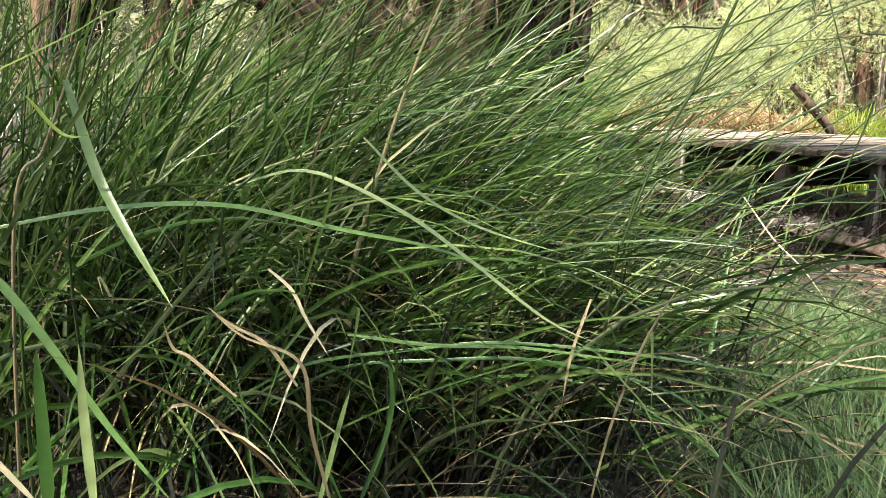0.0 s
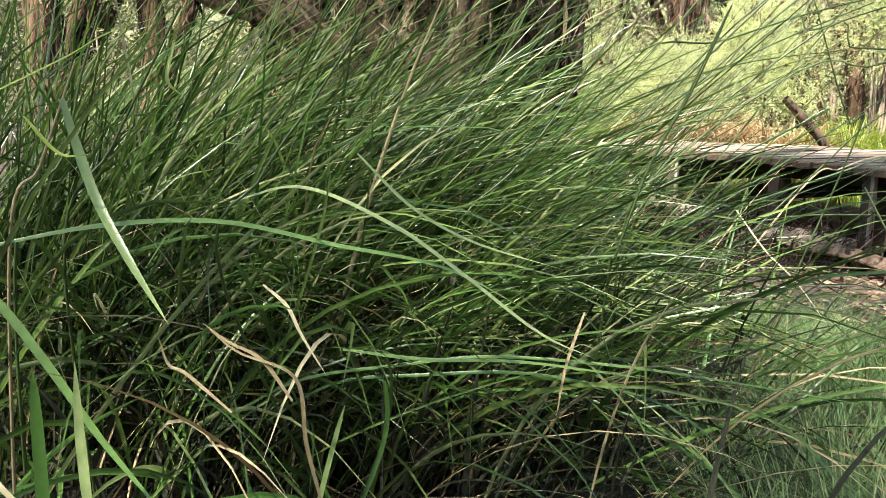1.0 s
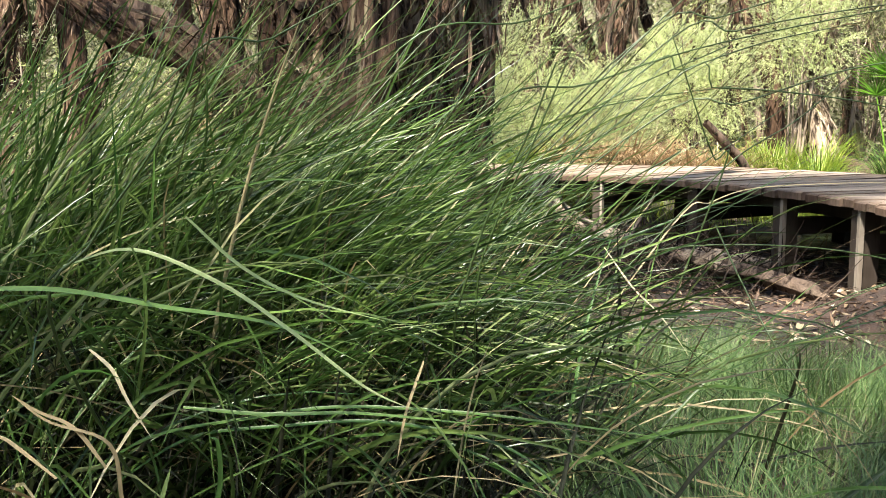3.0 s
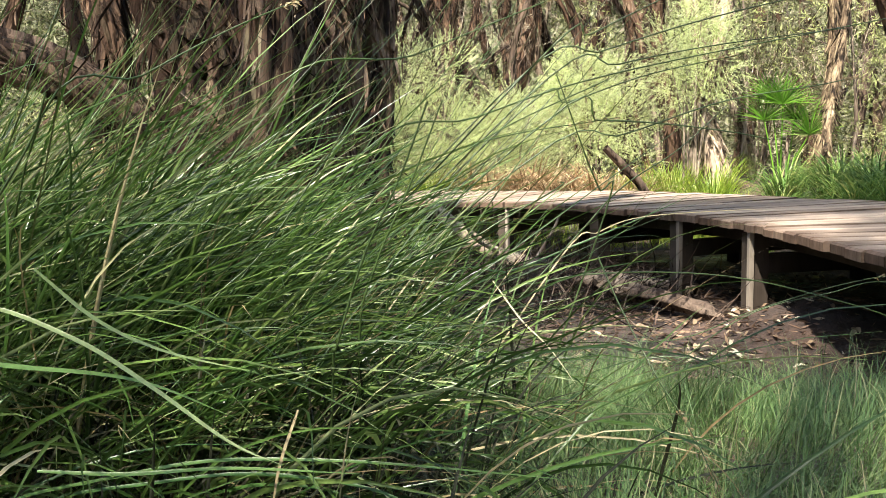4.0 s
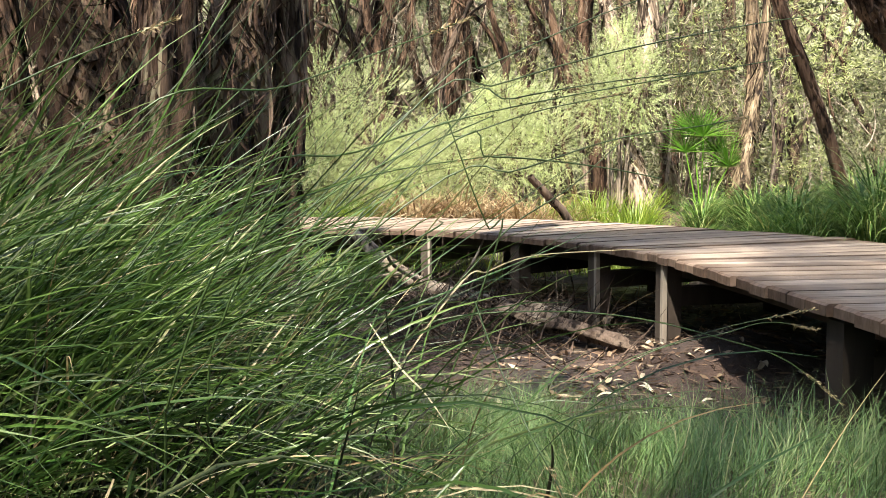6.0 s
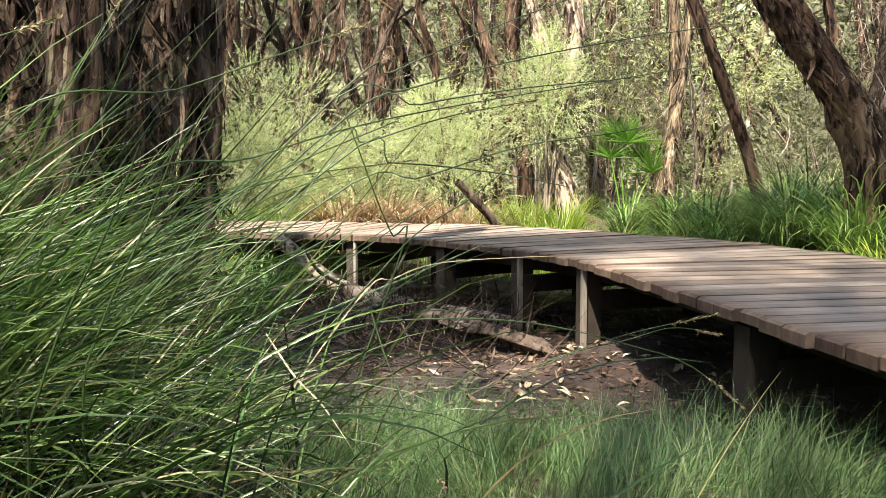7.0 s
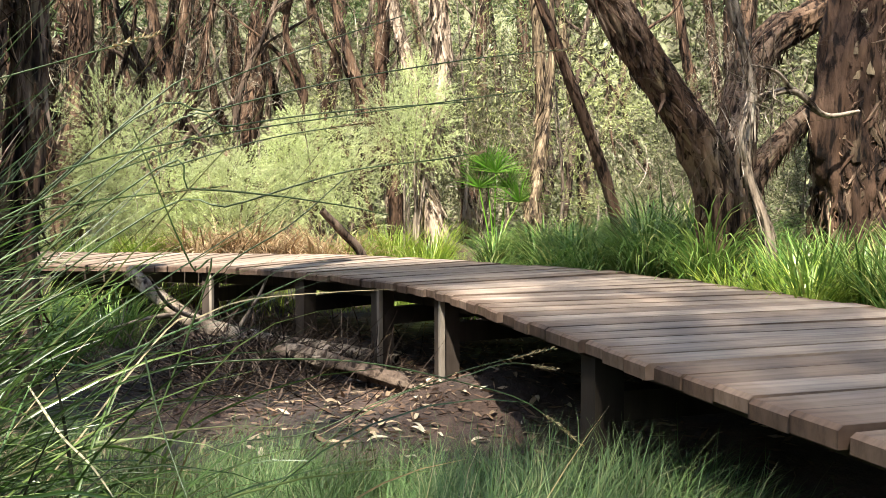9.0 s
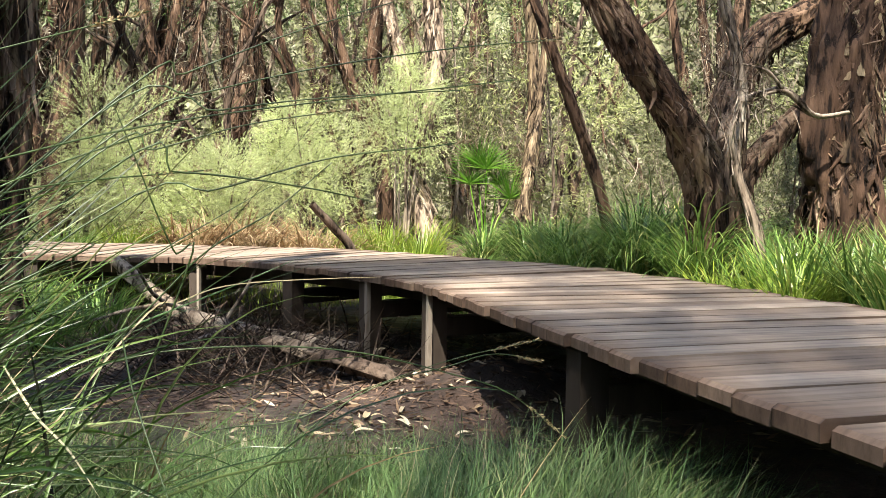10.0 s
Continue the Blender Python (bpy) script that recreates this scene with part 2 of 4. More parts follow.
def sprays(roots, ways, length, per, leaf_l, leaf_w, droop=0.0):
    """Twigs from roots along ways, each with leaflets set along it."""
    N = len(roots)
    ways = ways / (np.linalg.norm(ways, axis=1, keepdims=True) + 1e-9)
    s = u(0.05, 1.0, (N, per))
    p = roots[:, None, :] + ways[:, None, :] * (s * np.broadcast_to(length, (N,))[:, None])[..., None]
    p[..., 2] -= droop * s ** 2
    d = ways[:, None, :] * 0.9 + RNG.normal(size=(N, per, 3)) * 0.6
    return leaves(p.reshape(-1, 3), d.reshape(-1, 3), leaf_l * u(0.6, 1.3, N * per), leaf_w * u(0.7, 1.3, N * per))


def lumps(centre, size, count, blobs):
    """Points and outward ways of an uneven crown made of many lumps."""
    centre, size = np.array(centre, float), np.array(size, float)
    b = RNG.normal(size=(blobs, 3))
    b /= np.linalg.norm(b, axis=1, keepdims=True)
    b *= u(0.25, 0.95, (blobs, 1)) ** 0.6
    r = u(0.22, 0.45, blobs)
    k = RNG.integers(0, blobs, count)
    d = RNG.normal(size=(count, 3))
    d /= np.linalg.norm(d, axis=1, keepdims=True)
    p = b[k] + d * (r[k] * u(0.3, 1.0, count) ** 0.5)[:, None]
    return centre + p * size, d * size + 0.35 * b[k] * size


GRID = RNG.normal(size=(32, 32, 32))


def vnoise(p):
    """Smooth noise at points, about -1 to 1."""
    p = np.asarray(p, float)
    i = np.floor(p).astype(int)
    f = p - i
    f = f * f * (3 - 2 * f)
    out = 0
    for dx in (0, 1):
        for dy in (0, 1):
            for dz in (0, 1):
                w = np.where(dx, f[..., 0], 1 - f[..., 0]) * np.where(dy, f[..., 1], 1 - f[..., 1]) * np.where(dz, f[..., 2], 1 - f[..., 2])
                out = out + w * GRID[(i[..., 0] + dx) % 32, (i[..., 1] + dy) % 32, (i[..., 2] + dz) % 32]
    return out * 0.8


def spline(points, n):
    """A smooth line through the points (Catmull-Rom), n + 1 places."""
    p = np.array(points, float)
    p = np.concatenate([2 * p[:1] - p[1:2], p, 2 * p[-1:] - p[-2:-1]])
    m = len(p) - 3
    t = np.linspace(0, m, n + 1)
    k = np.minimum(t.astype(int), m - 1)
    f = (t - k)[:, None]
    a, b, c, d = p[k], p[k + 1], p[k + 2], p[k + 3]
    return 0.5 * (2 * b + (c - a) * f + (2 * a - 5 * b + 4 * c - d) * f ** 2 + (3 * b - a - 3 * c + d) * f ** 3)


def frames_of(c):
    t = np.gradient(c, axis=0)
    t /= np.linalg.norm(t, axis=1, keepdims=True) + 1e-9
    ref = np.array([0.31, 0.95, 0.05])
    a = np.cross(t, ref)
    a /= np.linalg.norm(a, axis=1, keepdims=True) + 1e-9
    return t, a, np.cross(t, a)


def tube(points, radii, n=24, around=12, rough=0.0, seed=0.0, flare=0.0, cracks=0.0):
    """A tapered limb with grooved, lumpy bark."""
    c = spline(points, n)
    s = np.linspace(0, 1, n + 1)
    r = np.interp(s, np.linspace(0, 1, len(radii)), radii)
    t, a, b = frames_of(c)
    ang = np.linspace(0, 2 * np.pi, around, endpoint=False)
    ln = np.concatenate([[0], np.cumsum(np.linalg.norm(np.diff(c, axis=0), axis=1))])
    q = np.stack(np.broadcast_arrays(np.cos(ang)[None] * 2.2 + seed, np.sin(ang)[None] * 2.2 + 7, ln[:, None] * 1.6), -1)
    q2 = np.stack(np.broadcast_arrays(np.cos(ang)[None] * 6 + seed, np.sin(ang)[None] * 6 + 3, ln[:, None] * 3.0), -1)
    rr = r[:, None] * (1 + rough * (vnoise(q) * 0.9 + vnoise(q2) * 0.6) + flare * np.exp(-s * 9)[:, None])
    if cracks:
        # long plates of bark with deep furrows between them
        turn = ang[None] + 0.5 * vnoise(q)
        q3 = np.stack(np.broadcast_arrays(np.cos(turn) * 3.4 + seed, np.sin(turn) * 3.4 + 5, ln[:, None] * 2.6), -1)
        q4 = np.stack(np.broadcast_arrays(np.cos(turn) * 9.0 + seed, np.sin(turn) * 9.0 + 1, ln[:, None] * 7.0), -1)
        rr = rr * (1 + cracks * (np.clip(np.abs(vnoise(q3)) * 3.0, 0, 1) - 0.6 + 0.45 * vnoise(q4)))
    V = c[:, None, :] + rr[..., None] * (np.cos(ang)[None, :, None] * a[:, None, :] + np.sin(ang)[None, :, None] * b[:, None, :])
    i = np.arange(n)[:, None] * around
    j = np.arange(around)[None, :]
    k = (j + 1) % around
    F = np.stack([i + j, i + k, i + around + k, i + around + j], -1).reshape(-1, 4)
    return V.reshape(-1, 3), F


def strips(points, radii, count, length, width, lift=0.02, seed=0.0, lo=0.0, hi=1.0):
    """Papery strips of bark lying on a limb and lifting at their ends."""
    n = 5
    m = 160
    c = spline(points, m)
    r = np.interp(np.linspace(0, 1, m + 1), np.linspace(0, 1, len(radii)), radii)
    t, a, b = frames_of(c)
    total = np.linalg.norm(np.diff(c, axis=0), axis=1).sum()
    s0 = u(lo, hi, count)
    L = u(*length, count) / total
    an = u(0, 2 * np.pi, count)
    dr = RNG.normal(0, 0.55, count)
    W = u(*width, count)
    peel = np.abs(RNG.normal(0, 1, count)) * lift
    x = np.linspace(0, 1, n + 1)[None, :]
    k = np.clip(((s0[:, None] - L[:, None] * x) * m), 0, m).astype(int)
    ang = an[:, None] + dr[:, None] * x
    R = r[k] * 1.03 + 0.004 + peel[:, None] * x ** 2.5
    out = np.cos(ang)[..., None] * a[k] + np.sin(ang)[..., None] * b[k]
    side = -np.sin(ang)[..., None] * a[k] + np.cos(ang)[..., None] * b[k]
    p = c[k] + out * R[..., None] + t[k] * 0
    p[..., 2] -= (peel[:, None] * 1.2 * x ** 2)
    w = W[:, None] * (0.35 + 0.9 * np.sin(np.pi * np.clip(x * 0.85 + 0.1, 0, 1))) * 0.5
    curl = out * (w * 0.35)[..., None]
    V = np.stack([p - side * w[..., None] - curl, p + curl * 0.3, p + side * w[..., None] - curl], 2).reshape(-1, 3)
    i = (np.arange(count)[:, None] * (n + 1) + np.arange(n)[None, :]) * 3
    F = np.concatenate([np.stack([i, i + 1, i + 4, i + 3], -1).reshape(-1, 4), np.stack([i + 1, i + 2, i + 5, i + 4], -1).reshape(-1, 4)])
    return V, F


def smooth_step(a, b, x):
    t = np.clip((np.asarray(x, float) - a) / (b - a), 0, 1)
    return t * t * (3 - 2 * t)


def ground_z(x, y):
    x, y = np.asarray(x, float), np.asarray(y, float)
    z = 0.17 * (1 - smooth_step(1.7, 3.3, y)) * (1 - smooth_step(1.5, 2.3, x))
    z = z + 0.4 * smooth_step(3.2, 3.75, x + 0.35 * smooth_step(4.8, 6.6, y)) + (0.3 + 0.08 * smooth_step(1.2, 2.4, x)) * smooth_step(7.6, 8.9, y) * (1 - smooth_step(2.9, 3.7, x)) + 0.12 * (1 - smooth_step(-1.2, 0.4, x)) * smooth_step(2.5, 4.5, y) * (1 - smooth_step(7.2, 8.8, y))
    z = z + 0.15 * np.exp(-((x - 2.2) / 0.36) ** 2 - ((y - 4.05) / 0.3) ** 2) + 0.07 * np.exp(-((x - 1.75) / 0.45) ** 2 - ((y - 5.6) / 0.3) ** 2)
    q = np.stack(np.broadcast_arrays(x * 1.7, y * 1.7, 0 * x + 0.5), -1)
    q2 = np.stack(np.broadcast_arrays(x * 5.5, y * 5.5, 0 * x + 2.5), -1)
    return z + 0.03 * vnoise(q) + 0.012 * vnoise(q2)


def on_ground(x, y, sink=0.0):
    return np.stack([x, y, ground_z(x, y) - sink], -1)


# ---- ground ----
gx = np.concatenate([np.linspace(-300, -7, 14), np.linspace(-6, 8, 200), np.linspace(9, 300, 14)])
gy = np.concatenate([np.linspace(-300, -4, 14), np.linspace(-3, 13, 228), np.linspace(14, 300, 14)])
GX, GY = np.meshgrid(gx, gy)
gv = np.stack([GX, GY, ground_z(GX, GY)], -1).reshape(-1, 3)
gi = (np.arange(len(gy) - 1)[:, None] * len(gx) + np.arange(len(gx) - 1)[None, :])
gq = np.stack([gi, gi + 1, gi + len(gx) + 1, gi + len(gx)], -1).reshape(-1, 4)
tagged(new("ground", mesh_np("ground", gv, gq, SOIL, True)), "dark damp brown soil strewn with bark and leaf litter", "ground", kind="structure")

# ---- boardwalk ----
CENTRE = spline([(2.655, -2.5), (2.655, -0.5), (2.655, 1.5), (2.655, 3.2), (2.64, 4.3), (2.44, 5.2), (2.08, 6.0), (1.55, 6.75), (0.95, 7.2), (0.25, 7.5), (-0.4, 7.8), (-1.4, 8.4), (-2.6, 9.2)], 900)
C_LEN = np.concatenate([[0], np.cumsum(np.linalg.norm(np.diff(CENTRE, axis=0), axis=1))])
DECK, HALF = 0.5, 0.765


def deck_at(s, off):
    """The place s metres along the walk and off metres to its right."""
    x, y = np.interp(s, C_LEN, CENTRE[:, 0]), np.interp(s, C_LEN, CENTRE[:, 1])
    e = 0.15
    dx = np.interp(s + e, C_LEN, CENTRE[:, 0]) - np.interp(s - e, C_LEN, CENTRE[:, 0])
    dy = np.interp(s + e, C_LEN, CENTRE[:, 1]) - np.interp(s - e, C_LEN, CENTRE[:, 1])
    k = math.hypot(dx, dy)
    return Vector((x + off * dy / k, y - off * dx / k, 0))


def s_of_y(yy):
    return float(np.interp(yy, CENTRE[:, 1], C_LEN))


def prism(name, corners, top, bottom, material, chamfer=0.006):
    """A board on four plan corners, with eased upper edges."""
    mid = sum(corners, Vector()) / 4
    v = []
    for z, inset in ((bottom, 0), (top - chamfer, 0), (top, chamfer)):
        for c in corners:
            d = (mid - c).normalized() * inset * 1.4
            v.append((c.x + d.x - mid.x, c.y + d.y - mid.y, z - top))
    q = [(3, 2, 1, 0)] + [(r * 4 + i, r * 4 + (i + 1) % 4, r * 4 + 4 + (i + 1) % 4, r * 4 + 4 + i) for r in (0, 1) for i in range(4)] + [(8, 9, 10, 11)]
    me = mesh_np(name, v, q, material)
    return me, Vector((mid.x, mid.y, top))


boardwalk = tagged(new("boardwalk"), "raised curving boardwalk of weathered grey-brown timber planks over mud", "boardwalk")
s, k = 0.3, 0
rnd = random.Random(4)
while s < C_LEN[-1] - 0.3:
    w = 0.14 + rnd.uniform(-0.006, 0.006)
    e0, e1, gap = HALF + rnd.uniform(-0.012, 0.014), HALF + rnd.uniform(-0.02, 0.02), rnd.choice((0.0025, 0.004, 0.007, 0.009))
    cs = [deck_at(s + gap, -e0), deck_at(s + gap, e1), deck_at(s + w - gap, e1), deck_at(s + w - gap, -e0)]
    me, at = prism("plank", cs, DECK + rnd.uniform(-0.004, 0.004), DECK - 0.042, PLANK, rnd.uniform(0.006, 0.01))
    turn = math.atan2(cs[1].y - cs[0].y, cs[1].x - cs[0].x)
    me.transform(Matrix.Rotation(-turn, 4, "Z"))
    ob = part("plank", me, boardwalk)
    ob.location = at
    ob.rotation_euler = (rnd.gauss(0, 0.004), rnd.gauss(0, 0.003), turn)
    s += w
for off in (-0.5, 0.0, 0.5):
    run = np.arange(0.3, C_LEN[-1] - 0.4, 0.6)
    for a, b in zip(run[:-1], run[1:]):
        cs = [deck_at(a, off - 0.03), deck_at(a, off + 0.03), deck_at(b, off + 0.03), deck_at(b, off - 0.03)]
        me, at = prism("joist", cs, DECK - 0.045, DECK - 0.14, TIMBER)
        part("joist", me, boardwalk, "joist with the under-deck shade in its dark colour").location = at
for yy in (-1.0, 0.9, 2.72, 4.42, 5.25, 6.1, 7.0, 7.6, 8.3):
    sc = s_of_y(yy)
    cs = [deck_at(sc - 0.04, -0.72), deck_at(sc - 0.04, 0.72), deck_at(sc + 0.04, 0.72), deck_at(sc + 0.04, -0.72)]
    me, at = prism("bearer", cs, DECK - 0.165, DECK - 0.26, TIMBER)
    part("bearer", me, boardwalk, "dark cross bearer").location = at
    for off in (-0.68, 0.68):
        cs = [deck_at(sc - 0.05, off - 0.05), deck_at(sc - 0.05, off + 0.05), deck_at(sc + 0.05, off + 0.05), deck_at(sc + 0.05, off - 0.05)]
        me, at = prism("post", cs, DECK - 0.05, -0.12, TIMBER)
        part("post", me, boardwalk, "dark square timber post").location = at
    if yy in (4.42, 5.25, 7.0):
        cs = [deck_at(sc - 0.082, -0.745), deck_at(sc - 0.082, -0.72), deck_at(sc - 0.052, -0.72), deck_at(sc - 0.052, -0.745)]
        me, at = prism("batten", cs, DECK - 0.035, -0.08, BATTEN)
        part("batten", me, boardwalk, "pale grey upright batten").location = at


# ---- trees ----
def limb_of(points, radii, rough=0.14, n=36, around=18, seed=0.0, flare=0.0, cracks=0.0):
    return (points, radii, rough, n, around, seed, flare, cracks)


def tree(name, limbs, material, label, strip_count=120, strip_len=(0.12, 0.6), strip_w=(0.012, 0.05), lift=0.02, crown=None, crown_mat=None, category="tree", group="", plates=0):
    root = tagged(new(name), label, category, group)
    for k, (pts, rad, rough, n, around, seed, flare, cracks) in enumerate(limbs):
        v, f = tube(pts, rad, n, around, rough, seed + k * 1.7, flare, cracks)
        ob = part("trunk" if k == 0 else "limb", mesh_np(name, v, f, material, True), root)
        if strip_count:
            ln = sum((Vector(b) - Vector(a)).length for a, b in zip(pts[:-1], pts[1:]))
            big = max(rad)
            cnt = int(strip_count * ln * (0.3 + big * 3))
            v, f = strips(pts, rad, cnt, strip_len, (strip_w[0], min(strip_w[1], big * 0.7)), lift)
            tagged(part("bark", mesh_np("bark", v, f, material), ob, "peeling papery bark strips"), kind="stuff")
        if plates:
            v, f = strips(pts, rad, int(plates * ln * (0.3 + big * 3)), (0.12, 0.5), (0.02, max(0.045, big * 0.36)), 0.014)
            tagged(part("bark_plate", mesh_np("bark_plate", v, f, BARK), ob, "broad tan plates of peeling bark"), kind="stuff")
    if crown:
        chunks = [sprays(*lumps(c, sz, cnt, 26), 0.35, 14, 0.075, 0.014) for c, sz, cnt in crown]
        v, f = joined(chunks)
        tagged(part("crown", mesh_np("crown", v, f, crown_mat or CROWN), root, "narrow grey-green leaves"), kind="stuff")
    return root


# the old paperbark behind the sedge: a cluster of gnarled stems
bx, by = -0.36, 3.7
tree("paperbark_tree", [
    limb_of([(bx - 0.06, by, 0.0), (bx - 0.1, by, 0.6), (bx - 0.22, by + 0.05, 1.2), (bx - 0.44, by + 0.1, 2.2), (bx - 0.6, by + 0.2, 5.0)], (0.3, 0.21, 0.17, 0.16, 0.12), 0.3, 150, 64, 1.0, 0.3, 0.22),
    limb_of([(bx + 0.24, by + 0.12, 0.0), (bx + 0.22, by + 0.1, 0.7), (bx + 0.27, by + 0.12, 1.3), (bx + 0.42, by + 0.2, 2.2), (bx + 0.8, by + 0.3, 5.0)], (0.22, 0.14, 0.115, 0.11, 0.09), 0.32, 140, 54, 3.0, 0.3, 0.24),
    limb_of([(bx - 0.2, by, 0.3), (bx - 0.42, by - 0.05, 0.95), (bx - 0.72, by - 0.1, 1.22), (bx - 1.15, by - 0.15, 1.42), (bx - 2.0, by - 0.1, 2.0)], (0.1, 0.085, 0.075, 0.07, 0.05), 0.3, 80, 36, 5.0, 0.0, 0.2),
    limb_of([(bx + 0.06, by - 0.16, 0.0), (bx + 0.04, by - 0.2, 0.7), (bx + 0.08, by - 0.16, 1.4), (bx + 0.16, by - 0.1, 3.0)], (0.16, 0.105, 0.085, 0.07), 0.35, 110, 42, 7.0, 0.3, 0.24),
    limb_of([(bx + 0.4, by + 0.3, 0.0), (bx + 0.44, by + 0.3, 0.8), (bx + 0.5, by + 0.35, 1.5), (bx + 0.52, by + 0.4, 3.0)], (0.1, 0.065, 0.055, 0.05), 0.35, 90, 30, 9.0, 0.3, 0.2),
    limb_of([(bx - 0.45, by + 0.3, 0.0), (bx - 0.66, by + 0.3, 0.8), (bx - 0.74, by + 0.35, 1.6), (bx - 0.95, by + 0.4, 3.2)], (0.1, 0.075, 0.065, 0.06), 0.35, 90, 30, 11.0, 0.3, 0.2),
    limb_of([(bx + 0.1, by + 0.3, 0.2), (bx + 0.02, by + 0.34, 0.9), (bx - 0.06, by + 0.4, 1.6), (bx - 0.1, by + 0.4, 3.2)], (0.12, 0.1, 0.09, 0.08), 0.35, 90, 34, 13.0, 0.2, 0.2),
], BARK_DARK, "massive old paperbark tree with shaggy brown peeling bark behind the sedge", 300, (0.05, 0.3), (0.004, 0.03), 0.02, plates=60)

# shreds of bark and dead twigs that hang round the old tree
n = 420
aa, hh = u(0, 2 * np.pi, n), u(0.5, 1.9, n)
sx = bx + RNG.choice([-0.55, -0.2, 0.1, 0.3, 0.42], n) + 0.2 * np.cos(aa)
shred = np.stack([sx, by - 0.05 + 0.28 * np.sin(aa), hh], -1)
v, f = ribbons(shred, u(0, 6.28, n), u(0.06, 0.34, n), u(1.9, 3.1, n), u(-0.7, 0.7, n), u(0.004, 0.02, n), 6, 1.2, RNG.normal(0, 1.0, n), 0.6)
v2, f2 = ribbons(shred[:90] + RNG.normal(0, 0.1, (90, 3)), u(0, 6.28, 90), u(0.15, 0.5, 90), u(0.3, 2.2, 90), u(-0.6, 0.6, 90), u(0.003, 0.007, 90), 6, 1.2, RNG.normal(0, 0.8, 90), 0.9)
v, f = joined([(v, f), (v2, f2)])
tagged(new("hanging_bark", mesh_np("hanging_bark", v, f, BARK_DARK)), "shreds of papery brown bark and dead twigs", "bark", kind="stuff")

# the tree that forks low above the bank
tree("forked_paperbark_tree", [
    limb_of([(3.98, 4.9, 0.2), (3.94, 4.87, 0.7), (3.84, 4.86, 1.15), (3.49, 4.87, 1.63), (3.18, 4.89, 2.05), (2.7, 4.95, 2.8), (2.3, 5.0, 4.2)], (0.18, 0.13, 0.108, 0.1, 0.098, 0.09, 0.06), 0.25, 150, 48, 2.0, 0.3, 0.22),
    limb_of([(3.98, 4.92, 0.8), (4.02, 4.92, 1.3), (4.17, 4.98, 1.75), (4.4, 5.02, 2.02), (4.75, 5.06, 2.2), (5.4, 5.1, 2.8)], (0.13, 0.112, 0.1, 0.098, 0.095, 0.08), 0.25, 110, 44, 4.0, 0.0, 0.22),
    limb_of([(4.05, 4.9, 0.95), (4.25, 4.92, 1.2), (4.65, 5.05, 1.5), (5.15, 5.25, 1.8), (5.8, 5.5, 2.3)], (0.085, 0.07, 0.06, 0.055, 0.045), 0.25, 90, 34, 6.0, 0.0, 0.2),
], BARK_DARK, "leaning paperbark tree that forks low, dark shaggy bark", 420, (0.05, 0.3), (0.004, 0.032), 0.016, plates=30)

tree("broad_paperbark_tree", [
    limb_of([(4.66, 4.58, 0.1), (4.64, 4.58, 0.8), (4.62, 4.6, 1.5), (4.74, 4.6, 2.2), (4.9, 4.6, 3.2), (5.0, 4.5, 5.5)], (0.28, 0.215, 0.2, 0.205, 0.19, 0.14), 0.22, 170, 64, 8.0, 0.3, 0.2),
    limb_of([(4.75, 4.55, 1.2), (5.0, 4.4, 1.25), (5.4, 4.3, 1.1)], (0.06, 0.05, 0.04), 0.15, 16, 12, 9.0),
], BARK_DARK, "broad paperbark trunk with cream and brown flaking bark", 300, (0.05, 0.4), (0.005, 0.03), 0.015, plates=34)

tree("bare_sapling", [
    limb_of([(3.85, 4.28, 0.2), (3.81, 4.3, 0.73), (3.7, 4.36, 1.14), (3.73, 4.37, 1.58), (3.66, 4.43, 2.05), (3.6, 4.5, 2.9)], (0.042, 0.033, 0.026, 0.022, 0.018, 0.012), 0.2, 40, 14, 1.0, 0.4),
    limb_of([(3.71, 4.36, 1.1), (3.62, 4.3, 1.3), (3.66, 4.25, 1.5)], (0.018, 0.013, 0.006), 0.1, 12, 8, 2.0),
    limb_of([(3.73, 4.37, 1.5), (3.95, 4.3, 1.55), (4.15, 4.28, 1.42), (4.4, 4.3, 1.45)], (0.018, 0.017, 0.015, 0.01), 0.15, 18, 8, 3.0),
    limb_of([(3.95, 4.3, 1.55), (3.8, 4.25, 1.64), (3.6, 4.2, 1.66)], (0.012, 0.009, 0.004), 0.15, 12, 8, 4.0),
    limb_of([(3.69, 4.4, 1.8), (3.58, 4.36, 1.98), (3.5, 4.3, 2.25)], (0.015, 0.012, 0.006), 0.15, 12, 8, 5.0),
], DEADWOOD, "thin pale grey sapling with bare twisted twigs", 90, (0.08, 0.3), (0.006, 0.02), 0.02)

tree("leaning_tree", [
    limb_of([(4.05, 6.2, 0.2), (3.77, 6.12, 1.06), (3.44, 6.05, 1.78), (3.19, 6.06, 2.37), (2.8, 6.1, 3.4), (2.5, 6.1, 4.6)], (0.055, 0.045, 0.041, 0.038, 0.034, 0.026), 0.14, 50, 16, 1.0, 0.2),
], BARK_DARK, "slender leaning grey tree trunk with a dark split", 60, (0.1, 0.4), (0.008, 0.03), 0.01)

